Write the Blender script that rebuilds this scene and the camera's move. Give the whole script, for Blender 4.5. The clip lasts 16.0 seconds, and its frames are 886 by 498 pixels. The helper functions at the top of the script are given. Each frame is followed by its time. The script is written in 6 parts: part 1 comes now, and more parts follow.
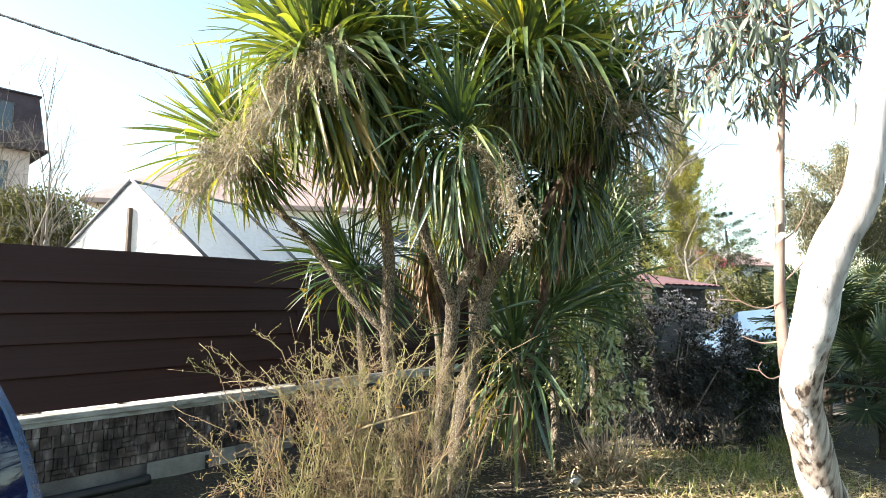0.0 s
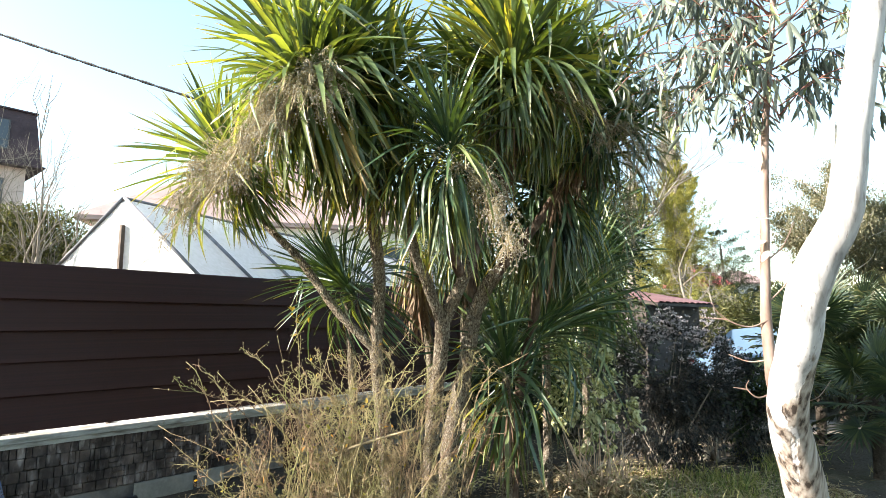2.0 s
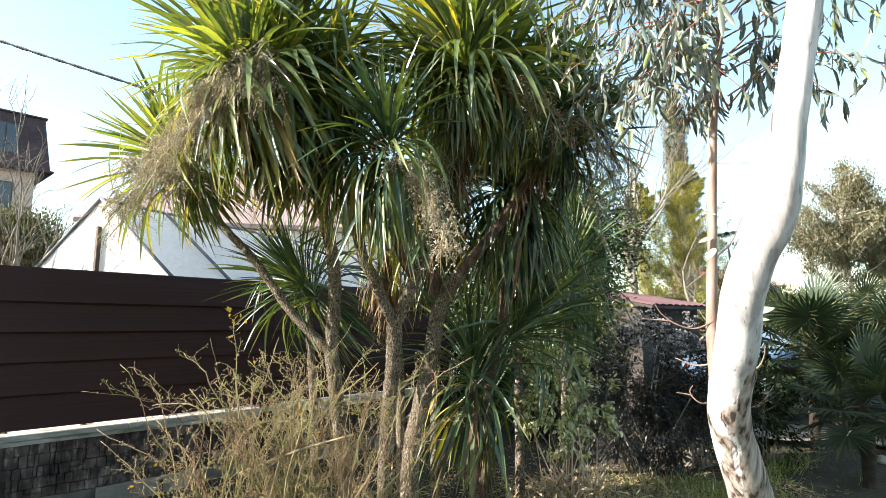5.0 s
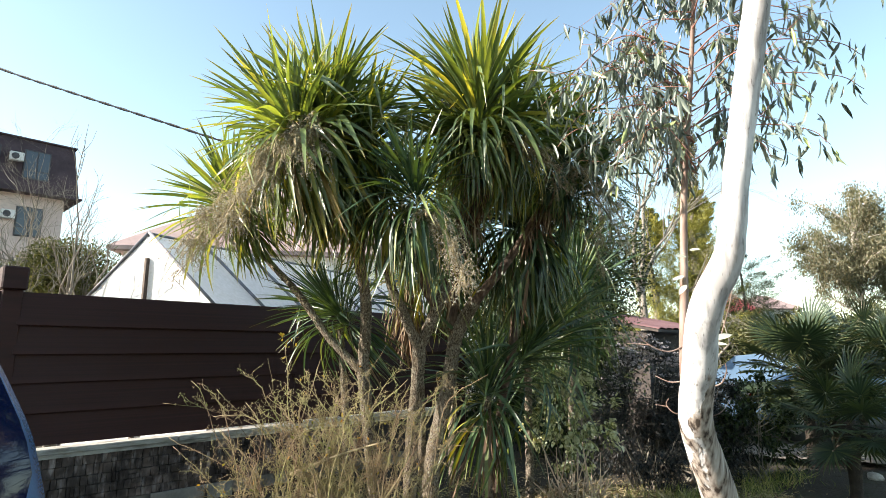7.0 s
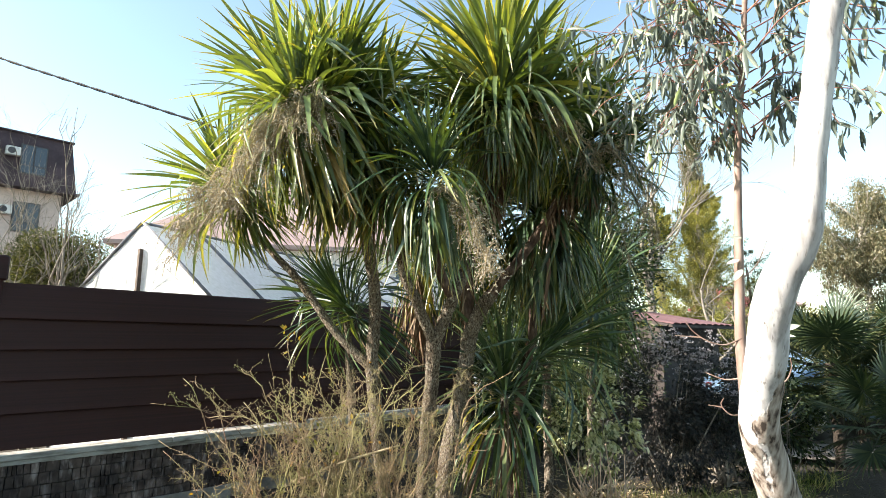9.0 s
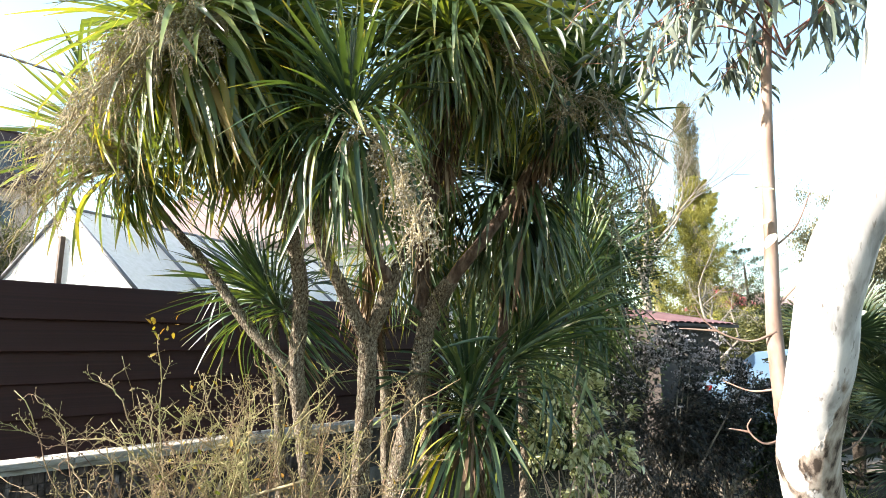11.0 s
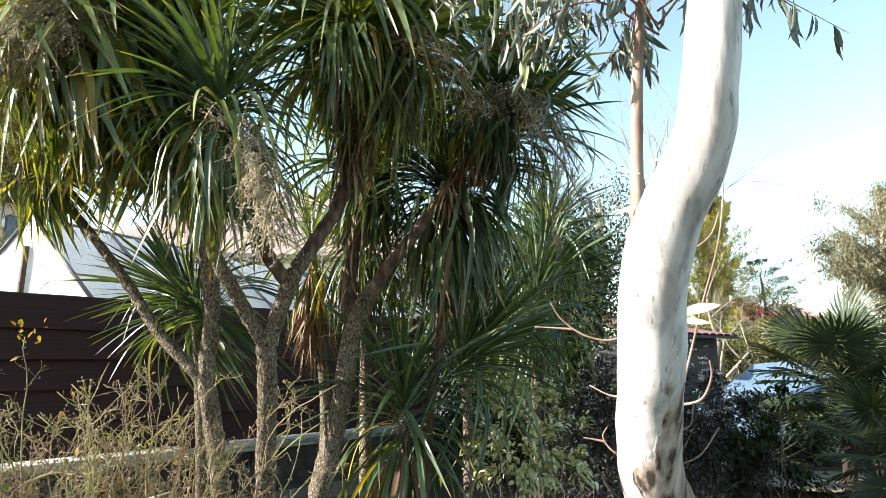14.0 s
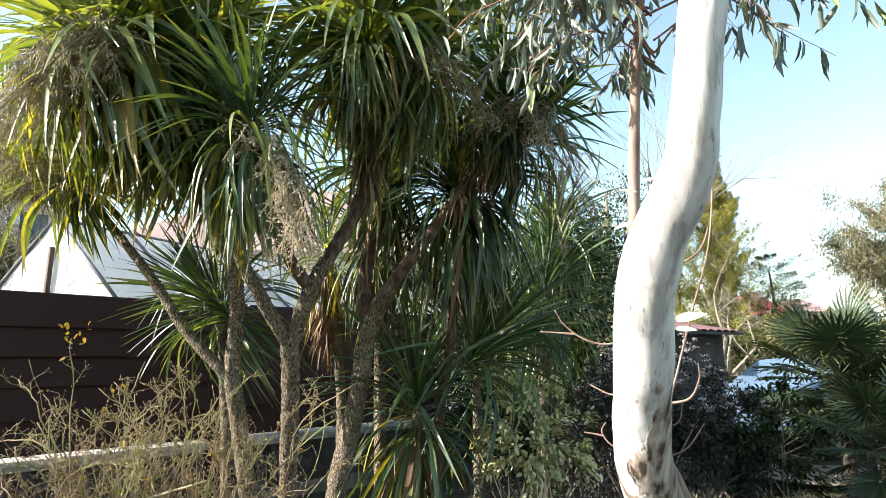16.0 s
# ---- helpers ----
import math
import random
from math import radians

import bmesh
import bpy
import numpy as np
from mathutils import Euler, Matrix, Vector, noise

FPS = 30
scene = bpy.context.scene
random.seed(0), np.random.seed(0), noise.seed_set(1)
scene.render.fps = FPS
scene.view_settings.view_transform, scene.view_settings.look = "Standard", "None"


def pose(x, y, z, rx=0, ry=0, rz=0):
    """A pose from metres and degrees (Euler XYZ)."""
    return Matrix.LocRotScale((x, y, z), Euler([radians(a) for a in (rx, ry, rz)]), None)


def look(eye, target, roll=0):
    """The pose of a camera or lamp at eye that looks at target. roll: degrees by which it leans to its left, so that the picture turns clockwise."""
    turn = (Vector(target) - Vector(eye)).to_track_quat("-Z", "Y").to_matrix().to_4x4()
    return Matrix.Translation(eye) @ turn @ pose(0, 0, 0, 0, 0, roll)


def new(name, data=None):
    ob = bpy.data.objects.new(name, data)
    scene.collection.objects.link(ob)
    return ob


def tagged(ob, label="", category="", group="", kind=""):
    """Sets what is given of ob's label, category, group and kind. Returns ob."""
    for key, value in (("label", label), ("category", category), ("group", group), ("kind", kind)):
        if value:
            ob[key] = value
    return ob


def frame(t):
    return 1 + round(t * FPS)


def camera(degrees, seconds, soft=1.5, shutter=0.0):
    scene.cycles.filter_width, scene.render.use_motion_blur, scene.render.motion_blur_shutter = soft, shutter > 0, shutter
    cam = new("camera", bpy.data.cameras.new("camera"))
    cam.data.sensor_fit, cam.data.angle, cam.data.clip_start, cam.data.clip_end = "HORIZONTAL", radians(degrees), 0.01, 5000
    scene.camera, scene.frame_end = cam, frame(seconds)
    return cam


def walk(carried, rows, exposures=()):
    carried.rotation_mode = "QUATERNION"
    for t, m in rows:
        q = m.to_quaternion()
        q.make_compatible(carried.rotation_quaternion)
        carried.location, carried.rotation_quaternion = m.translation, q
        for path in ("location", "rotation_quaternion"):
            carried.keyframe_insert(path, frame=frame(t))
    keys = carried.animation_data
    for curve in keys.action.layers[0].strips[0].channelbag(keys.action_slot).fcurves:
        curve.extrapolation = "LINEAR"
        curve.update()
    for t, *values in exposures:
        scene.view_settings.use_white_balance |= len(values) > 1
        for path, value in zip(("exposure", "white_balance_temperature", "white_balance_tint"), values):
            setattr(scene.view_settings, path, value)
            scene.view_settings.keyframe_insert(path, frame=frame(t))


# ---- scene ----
cam = camera(75.4, 16.0, soft=0.6)
METRES, EYE, TILT, LEAN, TURN = 4.2, 1.55, 5.5, 0.0, 0.0
ROWS = [
    (0.0, 0.0, 0.0, 0.0, -0.0, 0.0, -0.0),
    (0.5, 0.0011, 0.0003, -0.0007, -0.41, 0.45, -0.05),
    (1.0, 0.0018, 0.0, -0.001, -0.62, 0.95, -0.1),
    (1.5, 0.0022, -0.0015, 0.0006, -0.47, 1.47, -0.1),
    (2.0, 0.0105, -0.0015, 0.0013, -0.36, 1.72, -0.05),
    (2.5, 0.0308, -0.0022, -0.0006, -0.27, 1.66, 0.03),
    (3.0, 0.0599, -0.0026, -0.0051, -0.15, 1.71, 0.16),
    (3.5, 0.0762, 0.0131, -0.0091, 0.01, 1.63, 0.11),
    (4.0, 0.0906, 0.0474, -0.0082, 0.15, 1.63, 0.05),
    (6.5, 0.1072, -0.0775, 0.0074, 1.99, 3.75, 0.05),
    (7.0, 0.0978, -0.119, 0.0111, 2.14, 4.26, 0.07),
    (7.5, 0.0791, -0.1263, 0.0088, 2.29, 4.04, 0.05),
    (8.0, 0.0641, -0.1151, 0.0065, 2.43, 3.97, 0.07),
    (10.5, 0.0999, 0.1452, -0.0208, 1.62, 3.97, 0.17),
    (11.0, 0.1345, 0.1846, -0.0261, 1.75, 4.13, 0.29),
    (11.5, 0.1481, 0.2276, -0.0317, 1.88, 4.3, 0.19),
    (12.0, 0.1695, 0.2712, -0.0333, 1.98, 4.32, 0.2),
    (12.5, 0.2143, 0.304, -0.0398, 2.3, 4.85, 0.45),
    (13.0, 0.2417, 0.2984, -0.0439, 2.95, 5.19, 0.53),
    (13.5, 0.256, 0.2606, -0.0433, 3.33, 5.64, 0.45),
    (14.0, 0.2766, 0.2292, -0.0411, 3.82, 5.52, 0.46),
    (14.5, 0.2986, 0.2042, -0.0416, 4.09, 5.16, 0.56),
    (15.0, 0.2924, 0.1917, -0.0356, 4.26, 4.84, 0.49),
    (15.5, 0.2784, 0.1864, -0.0319, 4.45, 4.89, 0.38),
    (16.0, 0.2747, 0.1834, -0.0306, 4.6, 4.98, 0.51),
]
walk(cam, [(t, pose(0, 0, EYE, TILT, LEAN, TURN) @ pose(METRES * x, METRES * y, METRES * z, 90 + pitch, roll, yaw)) for t, x, y, z, yaw, pitch, roll in ROWS], [(t, e, 7080, 12) for t, e in ((0.0, 1.93), (3.5, 1.92), (6.5, 1.54), (8.0, 1.51), (10.5, 1.98), (12.5, 2.06), (14.5, 1.76), (16.0, 1.73))])

# ---------- world, sun ----------
world = bpy.data.worlds.new("sky")
scene.world = world
world.use_nodes = True
wn = world.node_tree
sky = wn.nodes.new("ShaderNodeTexSky")
sky.sky_type, sky.sun_disc = "NISHITA", False
SUN_ELEV, SUN_AZ = 25.5, -103.0   # degrees; azimuth clockwise from +y
sky.sun_elevation, sky.sun_rotation = radians(SUN_ELEV), radians(SUN_AZ)
sky.air_density, sky.dust_density, sky.ozone_density = 1.0, 0.75, 1.0
haze = wn.nodes.new("ShaderNodeMix")
haze.data_type, haze.blend_type = "RGBA", "MULTIPLY"
haze.inputs[0].default_value, haze.inputs[7].default_value = 1.0, (0.98, 1.045, 0.96, 1)
wn.links.new(sky.outputs[0], haze.inputs[6])
wn.links.new(haze.outputs[2], wn.nodes["Background"].inputs[0])
wn.nodes["Background"].inputs[1].default_value = 0.135
lamp = bpy.data.lights.new("sun", "SUN")
lamp.energy, lamp.angle, lamp.color = 5.5, radians(0.55), (1.0, 0.965, 0.93)
sun = new("sun", lamp)
to_sun = Vector((math.sin(radians(SUN_AZ)) * math.cos(radians(SUN_ELEV)), math.cos(radians(SUN_AZ)) * math.cos(radians(SUN_ELEV)), math.sin(radians(SUN_ELEV))))
sun.matrix_world = look(to_sun * 30, (0, 0, 0))


# ---------- materials ----------
def ramp(nt, source, stops):
    r = nt.nodes.new("ShaderNodeValToRGB")
    while len(r.color_ramp.elements) < len(stops):
        r.color_ramp.elements.new(0.5)
    for e, (p, c) in zip(r.color_ramp.elements, stops):
        e.position, e.color = p, (*c, 1)
    nt.links.new(source, r.inputs[0])
    return r.outputs[0]


def noise_tex(nt, scale, detail=4, stretch=None, space="Object"):
    co = nt.nodes.new("ShaderNodeTexCoord")
    n = nt.nodes.new("ShaderNodeTexNoise")
    n.inputs["Scale"].default_value, n.inputs["Detail"].default_value = scale, detail
    src = co.outputs[space]
    if stretch:
        m = nt.nodes.new("ShaderNodeMapping")
        m.inputs["Scale"].default_value = stretch
        nt.links.new(src, m.inputs[0])
        src = m.outputs[0]
    nt.links.new(src, n.inputs["Vector"])
    return n.outputs["Fac"]


def mixc(nt, fac, a, b, mode="MIX"):
    m = nt.nodes.new("ShaderNodeMix")
    m.data_type, m.blend_type = "RGBA", mode
    for sock, v in ((m.inputs[0], fac), (m.inputs[6], a), (m.inputs[7], b)):
        if isinstance(v, (int, float)):
            sock.default_value = v
        elif isinstance(v, tuple):
            sock.default_value = (*v, 1)
        else:
            nt.links.new(v, sock)
    return m.outputs[2]


def surface(name, stops, scale=8.0, rough=0.8, metal=0.0, fine=60.0, bump=0.3, dist=0.01, stretch=None, spec=0.4, vary=0.0, space="Object"):
    """A two-scale procedural surface: large patches by a ramp, fine grain over it, relief by both."""
    m = bpy.data.materials.new(name)
    m.use_nodes = True
    nt = m.node_tree
    b = nt.nodes["Principled BSDF"]
    big = noise_tex(nt, scale, 5, stretch, space)
    small = noise_tex(nt, fine, 3, stretch, space)
    col = ramp(nt, big, stops)
    col = mixc(nt, 0.35, col, ramp(nt, small, [(0.3, (0.55, 0.55, 0.55)), (0.7, (1, 1, 1))]), "MULTIPLY")
    if vary:
        info = nt.nodes.new("ShaderNodeObjectInfo")
        col = mixc(nt, vary, col, ramp(nt, info.outputs["Random"], [(0, (0.45, 0.42, 0.4)), (1, (1, 1, 1))]), "MULTIPLY")
    nt.links.new(col, b.inputs["Base Color"])
    b.inputs["Roughness"].default_value, b.inputs["Metallic"].default_value = rough, metal
    b.inputs["Specular IOR Level"].default_value = spec
    if bump:
        s = nt.nodes.new("ShaderNodeMath")
        s.operation = "ADD"
        nt.links.new(big, s.inputs[0])
        nt.links.new(small, s.inputs[1])
        bp = nt.nodes.new("ShaderNodeBump")
        bp.inputs["Strength"].default_value, bp.inputs["Distance"].default_value = bump, dist
        nt.links.new(s.outputs[0], bp.inputs["Height"])
        nt.links.new(bp.outputs[0], b.inputs["Normal"])
    return m


def foliage(name, stops, rough=0.4, through_light=0.3, tip=None, spec=0.5, glow=(1.0, 1.0, 0.35)):
    """Leaf: colour varied leaf by leaf, veins along it, light passing through. tip: colour towards the leaf's end."""
    m = bpy.data.materials.new(name)
    m.use_nodes = True
    nt = m.node_tree
    b = nt.nodes["Principled BSDF"]
    geo = nt.nodes.new("ShaderNodeNewGeometry")
    info = nt.nodes.new("ShaderNodeObjectInfo")
    add = nt.nodes.new("ShaderNodeMath")
    add.operation = "ADD"
    nt.links.new(geo.outputs["Random Per Island"], add.inputs[0])
    nt.links.new(info.outputs["Random"], add.inputs[1])
    fr = nt.nodes.new("ShaderNodeMath")
    fr.operation = "FRACT"
    nt.links.new(add.outputs[0], fr.inputs[0])
    col = ramp(nt, fr.outputs[0], stops)
    uv = nt.nodes.new("ShaderNodeUVMap")
    sep = nt.nodes.new("ShaderNodeSeparateXYZ")
    nt.links.new(uv.outputs[0], sep.inputs[0])
    wave = nt.nodes.new("ShaderNodeMath")
    wave.operation = "SINE"
    mul = nt.nodes.new("ShaderNodeMath")
    mul.operation = "MULTIPLY"
    mul.inputs[1].default_value = 55.0
    nt.links.new(sep.outputs[0], mul.inputs[0])
    nt.links.new(mul.outputs[0], wave.inputs[0])
    col = mixc(nt, 0.25, col, ramp(nt, wave.outputs[0], [(0.0, (0.7, 0.72, 0.7)), (1, (1, 1, 1))]), "MULTIPLY")
    col = mixc(nt, 0.35, col, ramp(nt, noise_tex(nt, 18, 4), [(0.3, (0.6, 0.62, 0.55)), (0.65, (1, 1, 1))]), "MULTIPLY")
    if tip:
        fac = ramp(nt, sep.outputs[1], [(0.82, (0, 0, 0)), (1.0, (1, 1, 1))])
        col = mixc(nt, fac, col, tip)
    nt.links.new(col, b.inputs["Base Color"])
    b.inputs["Roughness"].default_value = rough
    b.inputs["Specular IOR Level"].default_value = spec
    tr = nt.nodes.new("ShaderNodeBsdfTranslucent")
    nt.links.new(mixc(nt, 1.0, col, glow, "MULTIPLY"), tr.inputs[0])
    ms = nt.nodes.new("ShaderNodeMixShader")
    ms.inputs[0].default_value = through_light
    nt.links.new(b.outputs[0], ms.inputs[1])
    nt.links.new(tr.outputs[0], ms.inputs[2])
    nt.links.new(ms.outputs[0], nt.nodes["Material Output"].inputs[0])
    return m


def glass(name, colour, rough=0.03, spec=0.5):
    m = bpy.data.materials.new(name)
    m.use_nodes = True
    b = m.node_tree.nodes["Principled BSDF"]
    b.inputs["Base Color"].default_value = (*colour, 1)
    b.inputs["Roughness"].default_value = rough
    b.inputs["Specular IOR Level"].default_value = spec
    return m


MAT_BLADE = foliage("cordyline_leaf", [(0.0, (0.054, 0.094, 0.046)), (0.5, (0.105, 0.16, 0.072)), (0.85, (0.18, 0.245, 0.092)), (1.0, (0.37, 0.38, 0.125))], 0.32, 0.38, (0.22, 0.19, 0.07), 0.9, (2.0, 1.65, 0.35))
# darker, bluer copy of cordyline_leaf: shade on low and inner heads put into colour
MAT_BLADE_SHADE = foliage("cordyline_shaded_leaf", [(0.0, (0.024, 0.054, 0.03)), (0.5, (0.048, 0.092, 0.046)), (0.85, (0.085, 0.14, 0.06)), (1.0, (0.2, 0.24, 0.1))], 0.34, 0.26, (0.2, 0.18, 0.07), 0.55, (1.8, 1.5, 0.35))
MAT_BLADE_OLD = foliage("cordyline_old_leaf", [(0.0, (0.05, 0.09, 0.02)), (0.5, (0.13, 0.16, 0.03)), (0.8, (0.38, 0.31, 0.05)), (1.0, (0.26, 0.17, 0.07))], 0.45, 0.35, (0.30, 0.2, 0.08))
MAT_BLADE_DEAD = foliage("cordyline_dead_leaf", [(0.0, (0.1, 0.06, 0.037)), (0.6, (0.2, 0.13, 0.085)), (1.0, (0.34, 0.26, 0.18))], 0.75, 0.06, None, 0.2, (1, 0.8, 0.5))
MAT_BERRY = surface("dry_berry", [(0.3, (0.22, 0.195, 0.14)), (0.7, (0.52, 0.48, 0.38))], 40, 0.75, 0, 120, 0.2, 0.002)
MAT_STALK = surface("dry_stalk", [(0.3, (0.19, 0.15, 0.085)), (0.7, (0.42, 0.34, 0.2))], 30, 0.8, 0, 120, 0.2, 0.002)
MAT_GUM_LEAF = foliage("gum_leaf", [(0.0, (0.075, 0.1, 0.08)), (0.5, (0.135, 0.165, 0.135)), (0.85, (0.22, 0.25, 0.21)), (1.0, (0.22, 0.27, 0.09))], 0.34, 0.13, None, 0.5, (1, 1, 0.5))
MAT_THIN_BARK = surface("tan_smooth_bark", [(0.3, (0.13, 0.076, 0.056)), (0.5, (0.23, 0.158, 0.125)), (0.72, (0.34, 0.26, 0.22))], 14, 0.7, 0, 50, 0.25, 0.005, (1, 1, 0.3))
MAT_TWIG_RED = surface("reddish_twig", [(0.3, (0.2, 0.08, 0.06)), (0.7, (0.36, 0.17, 0.12))], 20, 0.6, 0, 60, 0.1)
MAT_SOIL = surface("soil_and_litter", [(0.25, (0.022, 0.016, 0.011)), (0.5, (0.055, 0.041, 0.027)), (0.62, (0.05, 0.047, 0.024)), (0.8, (0.13, 0.1, 0.063))], 1.6, 0.95, 0, 30, 1.0, 0.05)
MAT_PATH = surface("pale_gravel_path", [(0.3, (0.19, 0.165, 0.14)), (0.7, (0.3, 0.265, 0.23))], 2, 0.95, 0, 60, 0.5)
MAT_BOARD = surface("dark_stained_board", [(0.3, (0.023, 0.0045, 0.0036)), (0.6, (0.038, 0.008, 0.0066)), (0.8, (0.054, 0.0145, 0.012))], 3.0, 0.6, 0, 70, 0.35, 0.004, (0.35, 6, 6), 0.35, 0.35)
MAT_LEDGE = surface("weathered_white_ledge", [(0.3, (0.19, 0.17, 0.14)), (0.5, (0.36, 0.345, 0.305)), (0.75, (0.52, 0.5, 0.45))], 9, 0.7, 0, 60, 0.3, 0.004, (0.6, 3, 3))
MAT_JOINT = surface("dark_joint", [(0.3, (0.04, 0.034, 0.03)), (0.7, (0.09, 0.078, 0.07))], 10, 0.95)
MAT_CONCRETE = surface("pale_concrete", [(0.3, (0.11, 0.1, 0.09)), (0.7, (0.25, 0.23, 0.21))], 5, 0.9, 0, 50, 0.5)
MAT_SHEET = surface("grey_metal_sheet", [(0.3, (0.2, 0.195, 0.18)), (0.7, (0.33, 0.32, 0.3))], 6, 0.6, 0.2, 40, 0.2)
MAT_PIPE = surface("black_pipe", [(0.3, (0.012, 0.012, 0.013)), (0.7, (0.03, 0.03, 0.03))], 6, 0.4, 0, 60, 0.1)
MAT_CABLE = surface("black_cable", [(0.3, (0.012, 0.012, 0.014)), (0.7, (0.025, 0.025, 0.03))], 6, 0.6, 0, 60, 0.1)
MAT_CANE = surface("rose_cane", [(0.25, (0.14, 0.068, 0.042)), (0.42, (0.26, 0.18, 0.1)), (0.54, (0.28, 0.235, 0.105)), (0.74, (0.25, 0.26, 0.09))], 5, 0.65, 0, 50, 0.3, 0.004, None, 0.4, 0.6)
MAT_ROSE_LEAF = foliage("rose_leaf", [(0.0, (0.13, 0.17, 0.03)), (0.5, (0.35, 0.27, 0.05)), (1.0, (0.45, 0.22, 0.05))], 0.5, 0.4)
MAT_DARK_LEAF = foliage("dark_shrub_leaf", [(0.0, (0.016, 0.019, 0.019)), (0.6, (0.032, 0.033, 0.032)), (1.0, (0.085, 0.07, 0.055))], 0.45, 0.12, None, 0.25)
MAT_FLOWER = surface("pale_flower_heads", [(0.3, (0.3, 0.27, 0.28)), (0.7, (0.55, 0.5, 0.5))], 30, 0.8, 0, 90, 0.1)
MAT_VARIEGATED = foliage("variegated_leaf", [(0.0, (0.09, 0.12, 0.04)), (0.25, (0.26, 0.28, 0.11)), (0.45, (0.62, 0.6, 0.38)), (1.0, (0.82, 0.8, 0.62))], 0.35, 0.38)
MAT_PALE_LEAF = foliage("pale_waxy_leaf", [(0.0, (0.42, 0.45, 0.38)), (1.0, (0.56, 0.58, 0.5))], 0.4, 0.2)
MAT_EVERGREEN = foliage("evergreen_leaf", [(0.0, (0.015, 0.027, 0.013)), (0.6, (0.03, 0.048, 0.02)), (1.0, (0.085, 0.11, 0.035))], 0.5, 0.2, None, 0.25)
MAT_OLIVE = foliage("olive_shrub_leaf", [(0.0, (0.055, 0.065, 0.028)), (0.6, (0.11, 0.115, 0.048)), (1.0, (0.23, 0.215, 0.095))], 0.55, 0.3, None, 0.25)
MAT_YELLOW_CONIFER = foliage("yellow_conifer", [(0.0, (0.13, 0.14, 0.035)), (0.6, (0.26, 0.25, 0.055)), (1.0, (0.42, 0.37, 0.085))], 0.6, 0.3)
MAT_CYPRESS = foliage("cypress_leaf", [(0.0, (0.07, 0.075, 0.038)), (0.6, (0.125, 0.12, 0.06)), (1.0, (0.2, 0.17, 0.09))], 0.7, 0.15)
MAT_FAR_GUM = foliage("far_gum_leaf", [(0.0, (0.11, 0.115, 0.07)), (0.6, (0.2, 0.19, 0.12)), (1.0, (0.33, 0.28, 0.18))], 0.5, 0.3)
MAT_GREY_BARK = surface("grey_bark", [(0.3, (0.12, 0.1, 0.08)), (0.7, (0.3, 0.27, 0.22))], 8, 0.9, 0, 50, 0.5, 0.01, (1, 1, 0.3))
MAT_PALE_BARK = surface("pale_far_bark", [(0.3, (0.4, 0.35, 0.28)), (0.7, (0.62, 0.57, 0.5))], 3, 0.8, 0, 30, 0.2)
MAT_FAN = foliage("fan_palm_leaf", [(0.0, (0.024, 0.044, 0.026)), (0.6, (0.05, 0.078, 0.042)), (1.0, (0.1, 0.125, 0.05))], 0.42, 0.25, (0.14, 0.135, 0.06), 0.5)
MAT_FIBRE = surface("palm_fibre", [(0.3, (0.02, 0.015, 0.011)), (0.7, (0.06, 0.046, 0.033))], 14, 0.95, 0, 80, 1.0, 0.03)
MAT_GRASS = foliage("grass", [(0.0, (0.08, 0.12, 0.03)), (0.35, (0.2, 0.25, 0.06)), (0.6, (0.36, 0.36, 0.12)), (1.0, (0.58, 0.48, 0.26))], 0.5, 0.4)
MAT_LITTER = foliage("fallen_leaf", [(0.0, (0.15, 0.1, 0.055)), (0.5, (0.4, 0.31, 0.18)), (1.0, (0.68, 0.56, 0.38))], 0.8, 0.1, None, 0.2)
MAT_FILM = foliage("white_greenhouse_film", [(0.0, (0.8, 0.81, 0.83)), (1.0, (0.84, 0.84, 0.85))], 0.3, 0.5, None, 0.4, (1.0, 1.0, 1.0))
MAT_FRAME = surface("greenhouse_frame", [(0.3, (0.08, 0.055, 0.042)), (0.7, (0.16, 0.12, 0.095))], 6, 0.8)
MAT_RIB = surface("grey_rib", [(0.3, (0.1, 0.1, 0.11)), (0.7, (0.22, 0.22, 0.24))], 6, 0.6)
MAT_PINK_ROOF = surface("faded_pink_roof", [(0.3, (0.3, 0.215, 0.2)), (0.7, (0.4, 0.3, 0.28))], 0.7, 0.7, 0, 5, 0.2)
MAT_RED_ROOF = surface("red_metal_roof", [(0.3, (0.4, 0.07, 0.09)), (0.7, (0.55, 0.12, 0.14))], 0.7, 0.5, 0, 5, 0.2)
MAT_SHED_ROOF = surface("maroon_shed_roof", [(0.3, (0.13, 0.06, 0.06)), (0.7, (0.22, 0.125, 0.125))], 2, 0.6, 0, 9, 0.2)
MAT_WALL_WHITE = surface("white_render", [(0.3, (0.6, 0.58, 0.55)), (0.7, (0.76, 0.74, 0.71))], 0.8, 0.9, 0, 8, 0.2)
MAT_WALL_PINK = surface("pinkish_render", [(0.3, (0.52, 0.41, 0.37)), (0.7, (0.64, 0.52, 0.47))], 0.5, 0.9, 0, 6, 0.2)
MAT_MANSARD = surface("dark_mansard_shingle", [(0.3, (0.034, 0.02, 0.026)), (0.7, (0.07, 0.045, 0.054))], 1.5, 0.7, 0, 8, 0.5, 0.03)
MAT_PLASTIC = surface("white_plastic", [(0.3, (0.6, 0.6, 0.58)), (0.7, (0.75, 0.75, 0.73))], 3, 0.5, 0, 20, 0.1)
MAT_DARKPART = surface("dark_grille", [(0.3, (0.03, 0.03, 0.035)), (0.7, (0.08, 0.08, 0.09))], 5, 0.6)
MAT_PANE = glass("far_pane", (0.045, 0.06, 0.08))
MAT_CARGLASS = glass("car_glass", (0.004, 0.008, 0.034), 0.03, 0.3)
